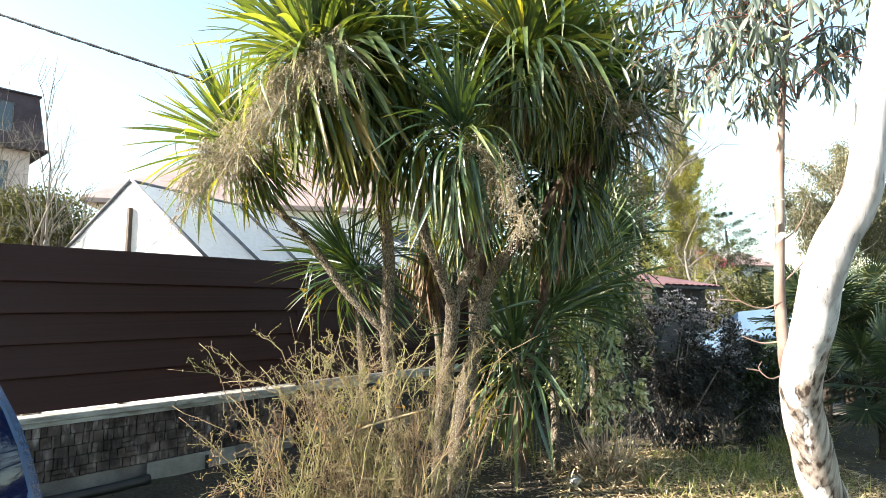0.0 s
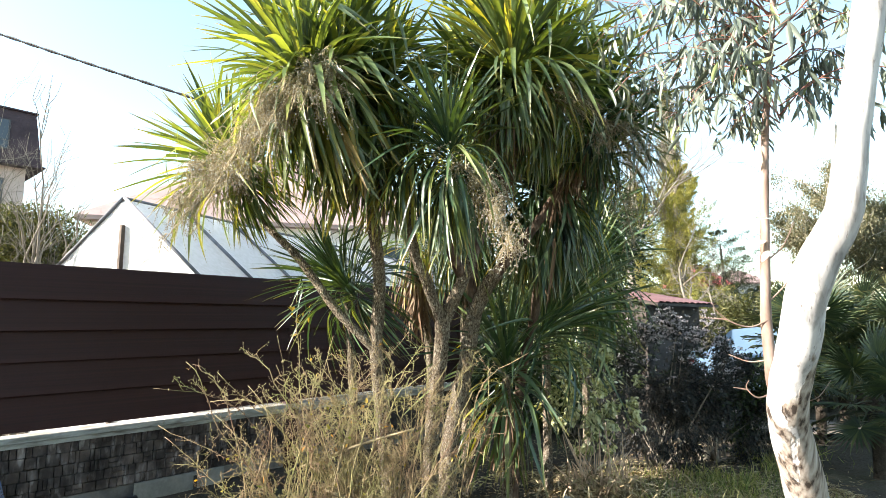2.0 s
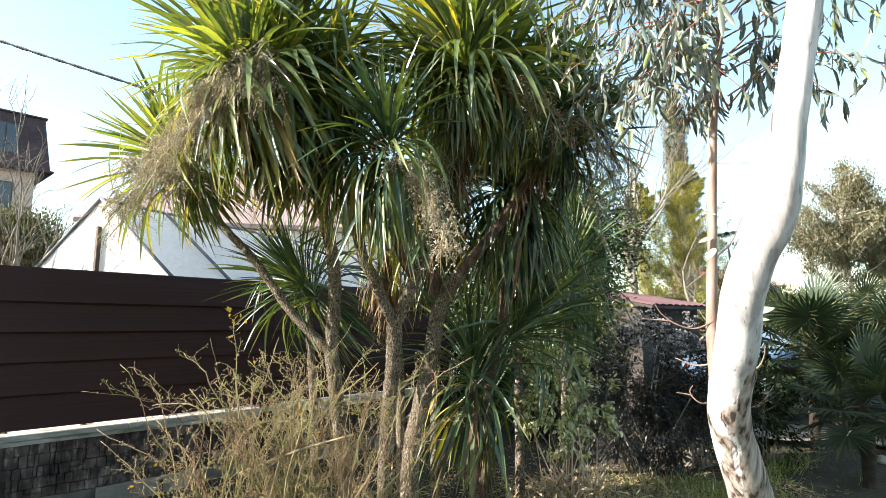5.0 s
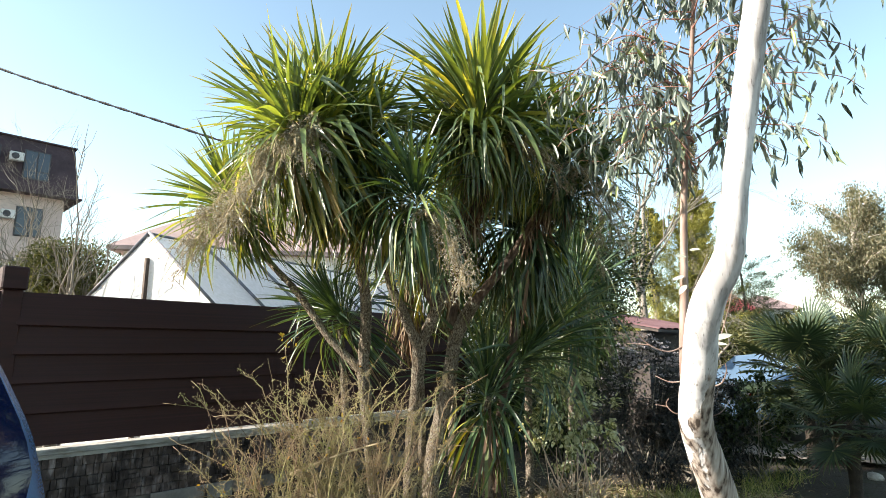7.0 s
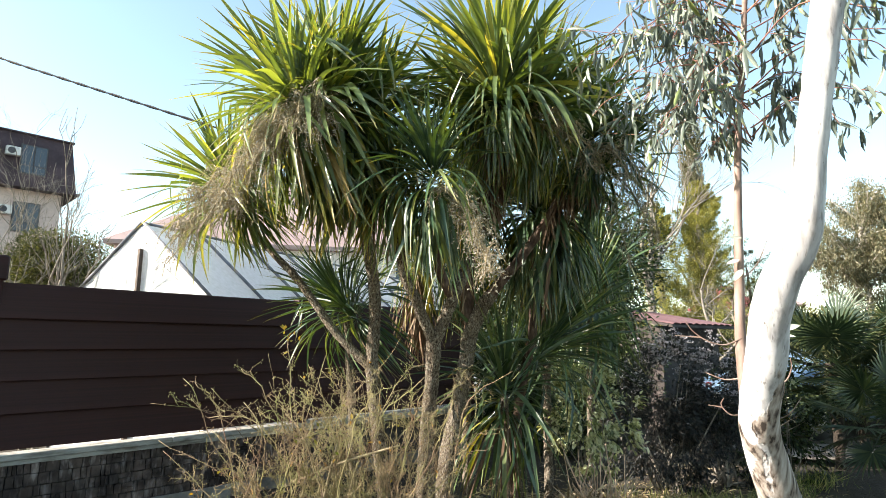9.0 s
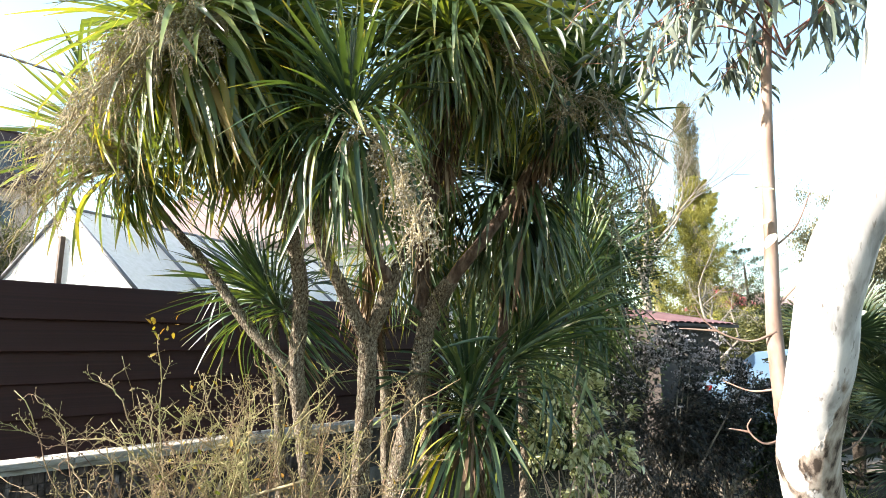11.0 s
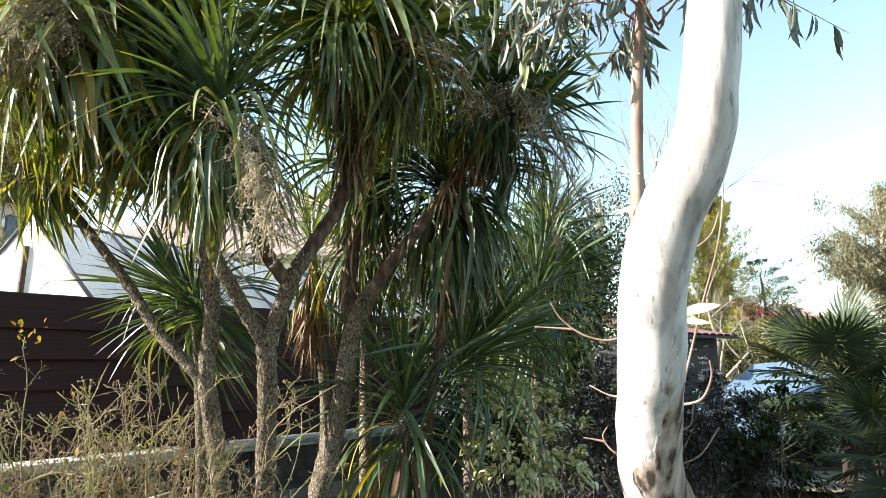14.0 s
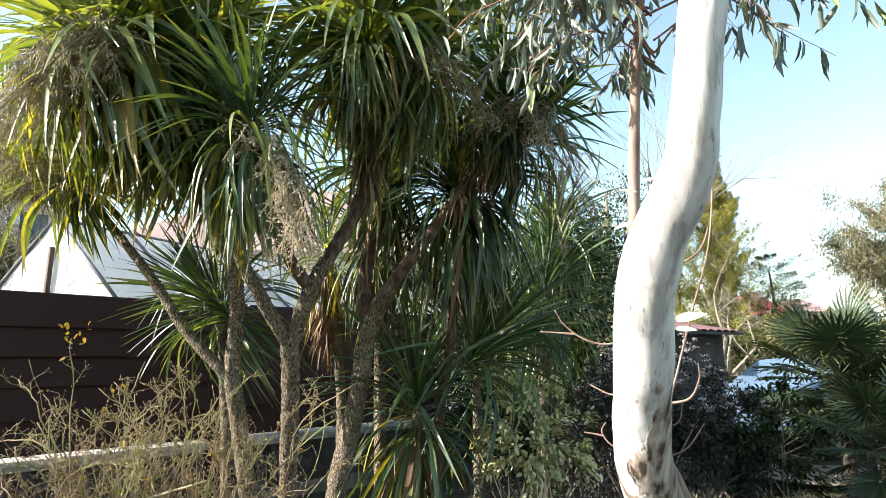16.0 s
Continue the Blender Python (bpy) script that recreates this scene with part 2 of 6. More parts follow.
MAT_CARBLUE = surface("blue_car_paint", [(0.3, (0.05, 0.115, 0.24)), (0.7, (0.06, 0.13, 0.27))], 2, 0.25, 0.25, 200, 0.02, 0.001, None, 0.6)
MAT_RUBBER = surface("black_rubber", [(0.3, (0.012, 0.012, 0.012)), (0.7, (0.03, 0.03, 0.03))], 8, 0.7)
MAT_CARPALE = surface("pale_blue_car_paint", [(0.3, (0.11, 0.19, 0.28)), (0.7, (0.14, 0.22, 0.31))], 2, 0.4, 0.2, 200, 0.02, 0.001, None, 0.6)
MAT_RED_LENS = surface("red_lens", [(0.3, (0.1, 0.004, 0.004)), (0.7, (0.15, 0.008, 0.007))], 4, 0.2)
MAT_SHEDWOOD = surface("shed_wood", [(0.3, (0.028, 0.022, 0.019)), (0.7, (0.075, 0.06, 0.052))], 3, 0.85, 0, 30, 0.4)
MAT_DRY_STEM = surface("dry_tan_stem", [(0.3, (0.42, 0.27, 0.17)), (0.7, (0.66, 0.49, 0.35))], 20, 0.8, 0, 90, 0.2, 0.002)
MAT_ROCK = surface("rock", [(0.3, (0.24, 0.22, 0.19)), (0.7, (0.45, 0.42, 0.37))], 10, 0.9, 0, 60, 0.8)


def gum_bark():
    """Smooth white bark with grey veils and pits, and brown peeling plates low on one side."""
    m = bpy.data.materials.new("white_gum_bark")
    m.use_nodes = True
    nt = m.node_tree
    b = nt.nodes["Principled BSDF"]
    veil = noise_tex(nt, 9.0, 8, (1, 1, 0.25))
    col = ramp(nt, veil, [(0.34, (0.3, 0.288, 0.28)), (0.44, (0.45, 0.438, 0.43)), (0.52, (0.53, 0.52, 0.51)), (0.68, (0.59, 0.58, 0.57))])
    streak = ramp(nt, noise_tex(nt, 34, 6, (1, 1, 0.16)), [(0.36, (0.55, 0.54, 0.53)), (0.5, (1, 1, 1))])
    col = mixc(nt, 0.7, col, streak, "MULTIPLY")
    scratch = ramp(nt, noise_tex(nt, 75, 5, (1, 1, 0.1)), [(0.31, (0.45, 0.42, 0.4)), (0.37, (1, 1, 1))])
    col = mixc(nt, 0.8, col, scratch, "MULTIPLY")
    pits = ramp(nt, noise_tex(nt, 48, 2, (1, 1, 0.55)), [(0.22, (0.3, 0.25, 0.22)), (0.27, (1, 1, 1))])
    col = mixc(nt, 0.9, col, pits, "MULTIPLY")
    patch = noise_tex(nt, 13.0, 8, (1, 1, 0.13))
    co = nt.nodes.new("ShaderNodeTexCoord")
    sep = nt.nodes.new("ShaderNodeSeparateXYZ")
    nt.links.new(co.outputs["Object"], sep.inputs[0])
    low = nt.nodes.new("ShaderNodeMapRange")
    low.inputs[1].default_value, low.inputs[2].default_value = 1.5, 1.17
    low.inputs[3].default_value, low.inputs[4].default_value = -0.5, 0.17
    nt.links.new(sep.outputs[2], low.inputs[0])
    side = nt.nodes.new("ShaderNodeMapRange")
    side.inputs[1].default_value, side.inputs[2].default_value = -0.06, 0.07
    side.inputs[3].default_value, side.inputs[4].default_value = -0.16, 0.34
    across = nt.nodes.new("ShaderNodeMath")
    across.operation = "MULTIPLY_ADD"
    across.inputs[1].default_value = 0.4
    nt.links.new(sep.outputs[2], across.inputs[0])
    nt.links.new(sep.outputs[0], across.inputs[2])
    centred = nt.nodes.new("ShaderNodeMath")
    centred.operation = "SUBTRACT"
    centred.inputs[1].default_value = 2.09
    nt.links.new(across.outputs[0], centred.inputs[0])
    nt.links.new(centred.outputs[0], side.inputs[0])
    add = nt.nodes.new("ShaderNodeMath")
    nt.links.new(patch, add.inputs[0])
    nt.links.new(low.outputs[0], add.inputs[1])
    add2 = nt.nodes.new("ShaderNodeMath")
    nt.links.new(add.outputs[0], add2.inputs[0])
    nt.links.new(side.outputs[0], add2.inputs[1])
    mask = ramp(nt, add2.outputs[0], [(0.5, (0, 0, 0)), (0.545, (1, 1, 1))])
    brown = ramp(nt, noise_tex(nt, 38, 7, (1, 1, 0.1)), [(0.38, (0.045, 0.034, 0.027)), (0.44, (0.17, 0.135, 0.11)), (0.54, (0.3, 0.26, 0.22)), (0.72, (0.44, 0.4, 0.36))])
    col = mixc(nt, mask, col, brown)
    nt.links.new(col, b.inputs["Base Color"])
    b.inputs["Roughness"].default_value = 0.75
    b.inputs["Specular IOR Level"].default_value = 0.25
    s = nt.nodes.new("ShaderNodeMath")
    nt.links.new(noise_tex(nt, 20, 6, (1, 1, 0.4)), s.inputs[0])
    nt.links.new(mask, s.inputs[1])
    bp = nt.nodes.new("ShaderNodeBump")
    bp.inputs["Strength"].default_value, bp.inputs["Distance"].default_value = 0.45, 0.01
    nt.links.new(s.outputs[0], bp.inputs["Height"])
    nt.links.new(bp.outputs[0], b.inputs["Normal"])
    return m


MAT_GUM = gum_bark()


def stone_face():
    """Brown-grey cladding with pale upright smears and dark soot, over which single stones vary."""
    m = bpy.data.materials.new("grey_cladding_stone")
    m.use_nodes = True
    nt = m.node_tree
    b = nt.nodes["Principled BSDF"]
    geo = nt.nodes.new("ShaderNodeNewGeometry")

    def grain(scale, detail, stretch):
        n, k = nt.nodes.new("ShaderNodeTexNoise"), nt.nodes.new("ShaderNodeMapping")
        k.inputs["Scale"].default_value = stretch
        n.inputs["Scale"].default_value, n.inputs["Detail"].default_value = scale, detail
        nt.links.new(geo.outputs["Position"], k.inputs[0])
        nt.links.new(k.outputs[0], n.inputs["Vector"])
        return n.outputs["Fac"]

    base = ramp(nt, grain(9, 5, (1, 1, 0.8)), [(0.35, (0.06, 0.044, 0.038)), (0.5, (0.125, 0.096, 0.084)), (0.68, (0.2, 0.16, 0.142))])
    info = nt.nodes.new("ShaderNodeObjectInfo")
    base = mixc(nt, 0.7, base, ramp(nt, info.outputs["Random"], [(0, (0.6, 0.58, 0.56)), (0.7, (0.95, 0.93, 0.9)), (1, (1.35, 1.3, 1.25))]), "MULTIPLY")
    smear = ramp(nt, grain(26, 6, (1, 1, 0.3)), [(0.52, (0, 0, 0)), (0.7, (1, 1, 1))])
    col = mixc(nt, smear, base, (0.31, 0.265, 0.245))
    soot = ramp(nt, grain(5, 6, (1, 1, 0.9)), [(0.42, (0.25, 0.24, 0.24)), (0.6, (1, 1, 1))])
    nt.links.new(mixc(nt, 0.85, col, soot, "MULTIPLY"), b.inputs["Base Color"])
    b.inputs["Roughness"].default_value, b.inputs["Specular IOR Level"].default_value = 0.85, 0.3
    bp = nt.nodes.new("ShaderNodeBump")
    bp.inputs["Strength"].default_value, bp.inputs["Distance"].default_value = 0.8, 0.01
    nt.links.new(grain(40, 5, (1, 1, 0.5)), bp.inputs["Height"])
    nt.links.new(bp.outputs[0], b.inputs["Normal"])
    return m


MAT_STONE = stone_face()


def cork_bark():
    """Rough corky bark: broken upright ridges with dark furrows and pale flecks."""
    m = bpy.data.materials.new("corky_bark")
    m.use_nodes = True
    nt = m.node_tree
    b = nt.nodes["Principled BSDF"]
    co, cell = nt.nodes.new("ShaderNodeTexCoord"), nt.nodes.new("ShaderNodeTexVoronoi")
    squash, warp = nt.nodes.new("ShaderNodeMapping"), nt.nodes.new("ShaderNodeTexNoise")
    squash.inputs["Scale"].default_value = (1, 1, 0.42)
    warp.inputs["Scale"].default_value, warp.inputs["Detail"].default_value = 40, 3
    nt.links.new(co.outputs["Object"], squash.inputs[0])
    nt.links.new(co.outputs["Object"], warp.inputs["Vector"])
    shift = mixc(nt, 0.02, squash.outputs[0], warp.outputs["Color"], "ADD")
    cell.feature, cell.inputs["Scale"].default_value = "DISTANCE_TO_EDGE", 78
    nt.links.new(shift, cell.inputs["Vector"])
    plate = nt.nodes.new("ShaderNodeMath")
    plate.operation, plate.use_clamp = "MULTIPLY_ADD", True
    plate.inputs[1].default_value = 0.95
    nt.links.new(cell.outputs["Distance"], plate.inputs[0])
    nt.links.new(noise_tex(nt, 95, 6, (1, 1, 0.5)), plate.inputs[2])
    ridge = plate.outputs[0]
    col = ramp(nt, ridge, [(0.34, (0.03, 0.022, 0.016)), (0.48, (0.115, 0.088, 0.064)), (0.63, (0.22, 0.182, 0.137)), (0.85, (0.37, 0.325, 0.255))])
    tone = ramp(nt, noise_tex(nt, 7, 5), [(0.35, (0.62, 0.58, 0.52)), (0.65, (1, 1, 1))])
    col = mixc(nt, 0.8, col, tone, "MULTIPLY")
    fleck = ramp(nt, noise_tex(nt, 60, 3), [(0.63, (0, 0, 0)), (0.7, (1, 1, 1))])
    nt.links.new(mixc(nt, fleck, col, (0.38, 0.37, 0.28)), b.inputs["Base Color"])
    b.inputs["Roughness"].default_value, b.inputs["Specular IOR Level"].default_value = 0.95, 0.15
    bp = nt.nodes.new("ShaderNodeBump")
    bp.inputs["Strength"].default_value, bp.inputs["Distance"].default_value = 1.0, 0.03
    nt.links.new(ridge, bp.inputs["Height"])
    nt.links.new(bp.outputs[0], b.inputs["Normal"])
    return m


MAT_CORK = cork_bark()
MAT_LIMB = surface("reddish_brown_limb_bark", [(0.3, (0.045, 0.027, 0.019)), (0.5, (0.09, 0.058, 0.042)), (0.75, (0.19, 0.14, 0.105))], 26, 0.85, 0, 110, 0.8, 0.012, (1, 1, 0.45), 0.25)
rng = np.random.default_rng(7)


# ---------- mesh helpers ----------
class Build:
    """Gathers points, faces and a leaf's u, v, and makes one mesh of them."""

    def __init__(self):
        self.v, self.f, self.uv, self.n = [], [], [], 0

    def add(self, verts, faces, uv=None):
        verts = np.asarray(verts, float).reshape(-1, 3)
        self.v.append(verts)
        self.f.extend([tuple(i + self.n for i in f) for f in faces])
        self.uv.append(np.asarray(uv, float) if uv is not None else np.zeros((len(verts), 2)))
        self.n += len(verts)
        return self

    def box(self, x0, y0, z0, x1, y1, z1):
        v = [(x, y, z) for z in (z0, z1) for y in (y0, y1) for x in (x0, x1)]
        return self.add(v, [(0, 2, 3, 1), (4, 5, 7, 6), (0, 1, 5, 4), (2, 6, 7, 3), (0, 4, 6, 2), (1, 3, 7, 5)])

    def mesh(self, name, material, smooth=True):
        me = bpy.data.meshes.new(name)
        v = np.concatenate(self.v)
        me.from_pydata(v.tolist(), [], self.f)
        layer = me.uv_layers.new(name="UVMap")
        idx = np.zeros(len(me.loops), dtype=np.int32)
        me.loops.foreach_get("vertex_index", idx)
        layer.data.foreach_set("uv", np.concatenate(self.uv)[idx].astype(np.float32).ravel())
        me.polygons.foreach_set("use_smooth", [smooth] * len(me.polygons))
        me.materials.append(material)
        me.update()
        return me


def thing(name, where=(0, 0, 0), turn=0.0, **tags):
    ob = new(name)
    ob.empty_display_size = 0.1
    ob.matrix_world = pose(*where, 0, 0, turn)
    return tagged(ob, **tags)


def part(name, build, material, parent=None, label="", smooth=True):
    """One mesh under a thing or a part; its points are in the top thing's own space."""
    me = build if isinstance(build, bpy.types.Mesh) else build.mesh(name, material, smooth)
    ob = new(name, me)
    if parent is not None:
        ob.parent = parent
    if label:
        tagged(ob, label)
    return ob


def bevel_box(w, d, h, r=0.006, seg=1, jitter=0.0):
    """A bevelled block centred on the origin, as a Build."""
    bm = bmesh.new()
    bmesh.ops.create_cube(bm, size=1)
    bmesh.ops.scale(bm, vec=(w, d, h), verts=bm.verts)
    bmesh.ops.bevel(bm, geom=bm.edges[:], offset=r, segments=seg, affect="EDGES")
    if jitter:
        for v in bm.verts:
            v.co += Vector(rng.normal(0, jitter, 3))
    bm.verts.index_update()
    out = Build().add([v.co[:] for v in bm.verts], [[v.index for v in f.verts] for f in bm.faces])
    bm.free()
    return out


def moved(build, x=0, y=0, z=0, turn=0.0):
    c, s = math.cos(radians(turn)), math.sin(radians(turn))
    r = np.array([[c, -s, 0], [s, c, 0], [0, 0, 1]])
    for i, v in enumerate(build.v):
        build.v[i] = v @ r.T + np.array([x, y, z])
    return build


def spline(pts, sub):
    """Smooth line through points."""
    p = np.asarray(pts, float)
    if len(p) < 3 or sub < 2:
        k = np.linspace(0, len(p) - 1, (len(p) - 1) * sub + 1)
        return np.stack([np.interp(k, np.arange(len(p)), p[:, i]) for i in range(p.shape[1])], 1)
    q = np.vstack([2 * p[0] - p[1], p, 2 * p[-1] - p[-2]])
    out = []
    for i in range(1, len(q) - 2):
        for t in np.linspace(0, 1, sub, endpoint=False):
            a, b, c, d = q[i - 1], q[i], q[i + 1], q[i + 2]
            out.append(0.5 * (2 * b + (c - a) * t + (2 * a - 5 * b + 4 * c - d) * t * t + (3 * b - a - 3 * c + d) * t ** 3))
    out.append(p[-1])
    return np.array(out)


def tube(build, pts, radii, seg=8, sub=4, rough=0.0, freq=9.0):
    """A tapered tube along a smooth line, closed at both ends, with an uneven skin."""
    line = spline(np.column_stack([np.asarray(pts, float), np.asarray(radii, float)]), sub)
    c, r = line[:, :3], line[:, 3]
    t = np.gradient(c, axis=0)
    t /= np.linalg.norm(t, axis=1)[:, None] + 1e-9
    ref = np.array([1.0, 0, 0]) if abs(t[0][0]) < 0.8 else np.array([0, 1.0, 0])
    rings = []
    a = np.linspace(0, 2 * np.pi, seg, endpoint=False)
    for i in range(len(c)):
        ref = ref - t[i] * (ref @ t[i])
        ref /= np.linalg.norm(ref) + 1e-9
        side = np.cross(t[i], ref)
        ring = np.cos(a)[:, None] * ref + np.sin(a)[:, None] * side
        rad = np.full(seg, r[i])
        if rough:
            rad = rad * (1 + rough * np.array([noise.noise(Vector((c[i] + ring[k] * r[i]) * freq)) for k in range(seg)]))
        rings.append(c[i] + ring * rad[:, None])
    v = np.concatenate(rings + [c[:1], c[-1:]])
    f, m = [], len(c)
    for i in range(m - 1):
        for k in range(seg):
            j = (k + 1) % seg
            f.append((i * seg + k, i * seg + j, (i + 1) * seg + j, (i + 1) * seg + k))
    for k in range(seg):
        j = (k + 1) % seg
        f.append((m * seg, j, k))
        f.append((m * seg + 1, (m - 1) * seg + k, (m - 1) * seg + j))
    return build.add(v, f)


def twig(build, a, b, r):
    """A thin three-sided stick."""
    a, b = np.asarray(a, float), np.asarray(b, float)
    t = b - a
    t = t / (np.linalg.norm(t) + 1e-9)
    u = np.cross(t, [0.31, 0.87, 0.4])
    u /= np.linalg.norm(u) + 1e-9
    w = np.cross(t, u)
    ring = [u * math.cos(k) + w * math.sin(k) for k in (0, 2.094, 4.189)]
    v = [a + q * r for q in ring] + [b + q * r * 0.6 for q in ring]
    return build.add(v, [(0, 1, 4, 3), (1, 2, 5, 4), (2, 0, 3, 5), (3, 4, 5)])


OCTA_V = np.array([(1, 0, 0), (-1, 0, 0), (0, 1, 0), (0, -1, 0), (0, 0, 1), (0, 0, -1)], float)
OCTA_F = [(0, 2, 4), (2, 1, 4), (1, 3, 4), (3, 0, 4), (2, 0, 5), (1, 2, 5), (3, 1, 5), (0, 3, 5)]


def scatter(build, places, dirs, ups, lib_v, lib_f, lib_uv, scales):
    """Copies of one small shape (long axis x, face z) at many places, joined."""
    d = dirs / (np.linalg.norm(dirs, axis=1)[:, None] + 1e-9)
    s = np.cross(ups, d)
    s /= np.linalg.norm(s, axis=1)[:, None] + 1e-9
    n = np.cross(d, s)
    basis = np.stack([d, s, n], 1) * scales[:, None, None]
    v = np.einsum("vk,nkc->nvc", lib_v, basis) + places[:, None, :]
    m = len(lib_v)
    faces = [tuple(i * m + k for k in f) for i in range(len(places)) for f in lib_f]
    return build.add(v.reshape(-1, 3), faces, np.tile(lib_uv, (len(places), 1)))


# A small folded leaf, 1 long, along x.
LEAF_V = np.array([(0, 0, 0), (0.3, 0.2, 0.05), (0.33, 0, 0), (0.3, -0.2, 0.05), (0.7, 0.16, 0.02), (0.7, 0, -0.04), (0.7, -0.16, 0.02), (1, 0, -0.12)], float)
LEAF_F = [(0, 2, 1), (0, 3, 2), (1, 2, 5, 4), (2, 3, 6, 5), (4, 5, 7), (5, 6, 7)]
LEAF_UV = np.array([(0.5, 0), (0, 0.3), (0.5, 0.3), (1, 0.3), (0, 0.7), (0.5, 0.7), (1, 0.7), (0.5, 1)])


def leaf_shape(width):
    v = LEAF_V.copy()
    v[:, 1] *= width / 0.4
    return v


def leaves_on(build, places, length, width, droop=0.3, outward=None, jitter=0.7):
    """Leaves at places, pointing outward and down."""
    n = len(places)
    d = rng.normal(0, jitter, (n, 3))
    if outward is not None:
        d = d + outward
    d[:, 2] -= droop
    ups = np.tile([0.0, 0, 1], (n, 1)) + rng.normal(0, 0.45, (n, 3))
    return scatter(build, places, d, ups, leaf_shape(width), LEAF_F, LEAF_UV, length * rng.uniform(0.6, 1.15, n))


# ---------- ground ----------
def ground_height(x, y):
    return 0.05 * noise.noise(Vector((x * 0.55, y * 0.55, 0))) + 0.025 * noise.noise(Vector((x * 2.1, y * 2.1, 3)))


def make_ground():
    near_x, near_y = np.arange(-9, 13.01, 0.22), np.arange(-5, 15.01, 0.22)
    xs = np.concatenate([[-900, -300, -100, -50, -25, -14], near_x, [18, 30, 60, 120, 300, 900]])
    ys = np.concatenate([[-900, -300, -100, -40, -15], near_y, [20, 30, 50, 90, 200, 500, 1500]])
    v = []
    for y in ys:
        for x in xs:
            inside = max(0.0, 1 - max(0, abs(x - 2) - 9) / 3) * max(0.0, 1 - max(0, abs(y - 5) - 9) / 3)
            v.append((x, y, ground_height(x, y) * inside))
    w = len(xs)
    f = [(j * w + i, j * w + i + 1, (j + 1) * w + i + 1, (j + 1) * w + i) for j in range(len(ys) - 1) for i in range(w - 1)]
    tagged(part("ground", Build().add(v, f), MAT_SOIL), "uneven soil with leaf litter and dry grass", "ground", kind="structure")
    b = Build()
    n = 40
    edge = [(4.0 + 9 * i / n, 8.15 - 0.28 * 9 * i / n + 0.12 * math.sin(i * 1.3), 0.07) for i in range(n + 1)]
    back = [(x + 0.3, y + 1.15 + 0.1 * math.sin(x * 3), 0.075) for x, y, z in edge]
    b.add(edge + back, [(i, i + 1, n + 2 + i, n + 1 + i) for i in range(n)])
    tagged(part("path", b, MAT_PATH), "pale gravel garden path under fan palms", "path", kind="structure")


rng = np.random.default_rng(20)
make_ground()


# ---------- fence ----------
FENCE_AT, FENCE_TURN = (-4.05, 3.646, 0.0), 48.0
POSTS = (-4.86, -2.0, 0.857, 3.717, 6.577)


def make_fence():
    fence = thing("board_fence", FENCE_AT, FENCE_TURN, label="dark brown wooden fence of wide overlapping boards", category="fence")
    for s in POSTS:
        post = part("post", moved(bevel_box(0.15, 0.13, 2.12, 0.008), s, 0.045, 0.98), MAT_BOARD, fence, smooth=False)
        if s < 2:
            part("post_cap", moved(bevel_box(0.19, 0.19, 0.2, 0.012), s, 0.03, 2.13), MAT_BOARD, post, "square wooden post cap", smooth=False)
    board = None
    edges = (0.715, 0.985, 1.245, 1.49, 1.735, 1.99)
    for a, b in zip(POSTS[:-1], POSTS[1:]):
        for i in range(5):
            h = edges[i + 1] - edges[i] + 0.035
            length = b - a - 0.1
            if board is None:
                bb = Build()
                n, prof = 8, [(-0.034, -0.5), (-0.038, -0.48), (-0.004, 0.47), (0.0, 0.5), (0.022, 0.5), (0.0, -0.5)]
                v = [(-0.5 + k / n, y + 0.0015 * math.sin(k * 2.1), z) for k in range(n + 1) for y, z in prof]
                m = len(prof)
                f = [(k * m + j, k * m + (j + 1) % m, (k + 1) * m + (j + 1) % m, (k + 1) * m + j) for k in range(n) for j in range(m)]
                f += [tuple(range(m - 1, -1, -1)), tuple(n * m + j for j in range(m))]
                board = bb.add(v, f).mesh("board", MAT_BOARD, False)
            ob = part("board", board, MAT_BOARD, fence)
            ob.matrix_local = Matrix.LocRotScale(((a + b) / 2, 0.012 - 0.004 * (i % 2), (edges[i] + edges[i + 1]) / 2 + 0.008), Euler((0, radians(rng.normal(0, 0.07)), 0)), (length, 1.0, h))
    for s0, s1 in zip(POSTS[:-1], POSTS[1:]):
        part("rail", moved(bevel_box(s1 - s0 - 0.16, 0.03, 0.05, 0.004), (s0 + s1) / 2, 0.06, 0.9), MAT_BOARD, fence, smooth=False)


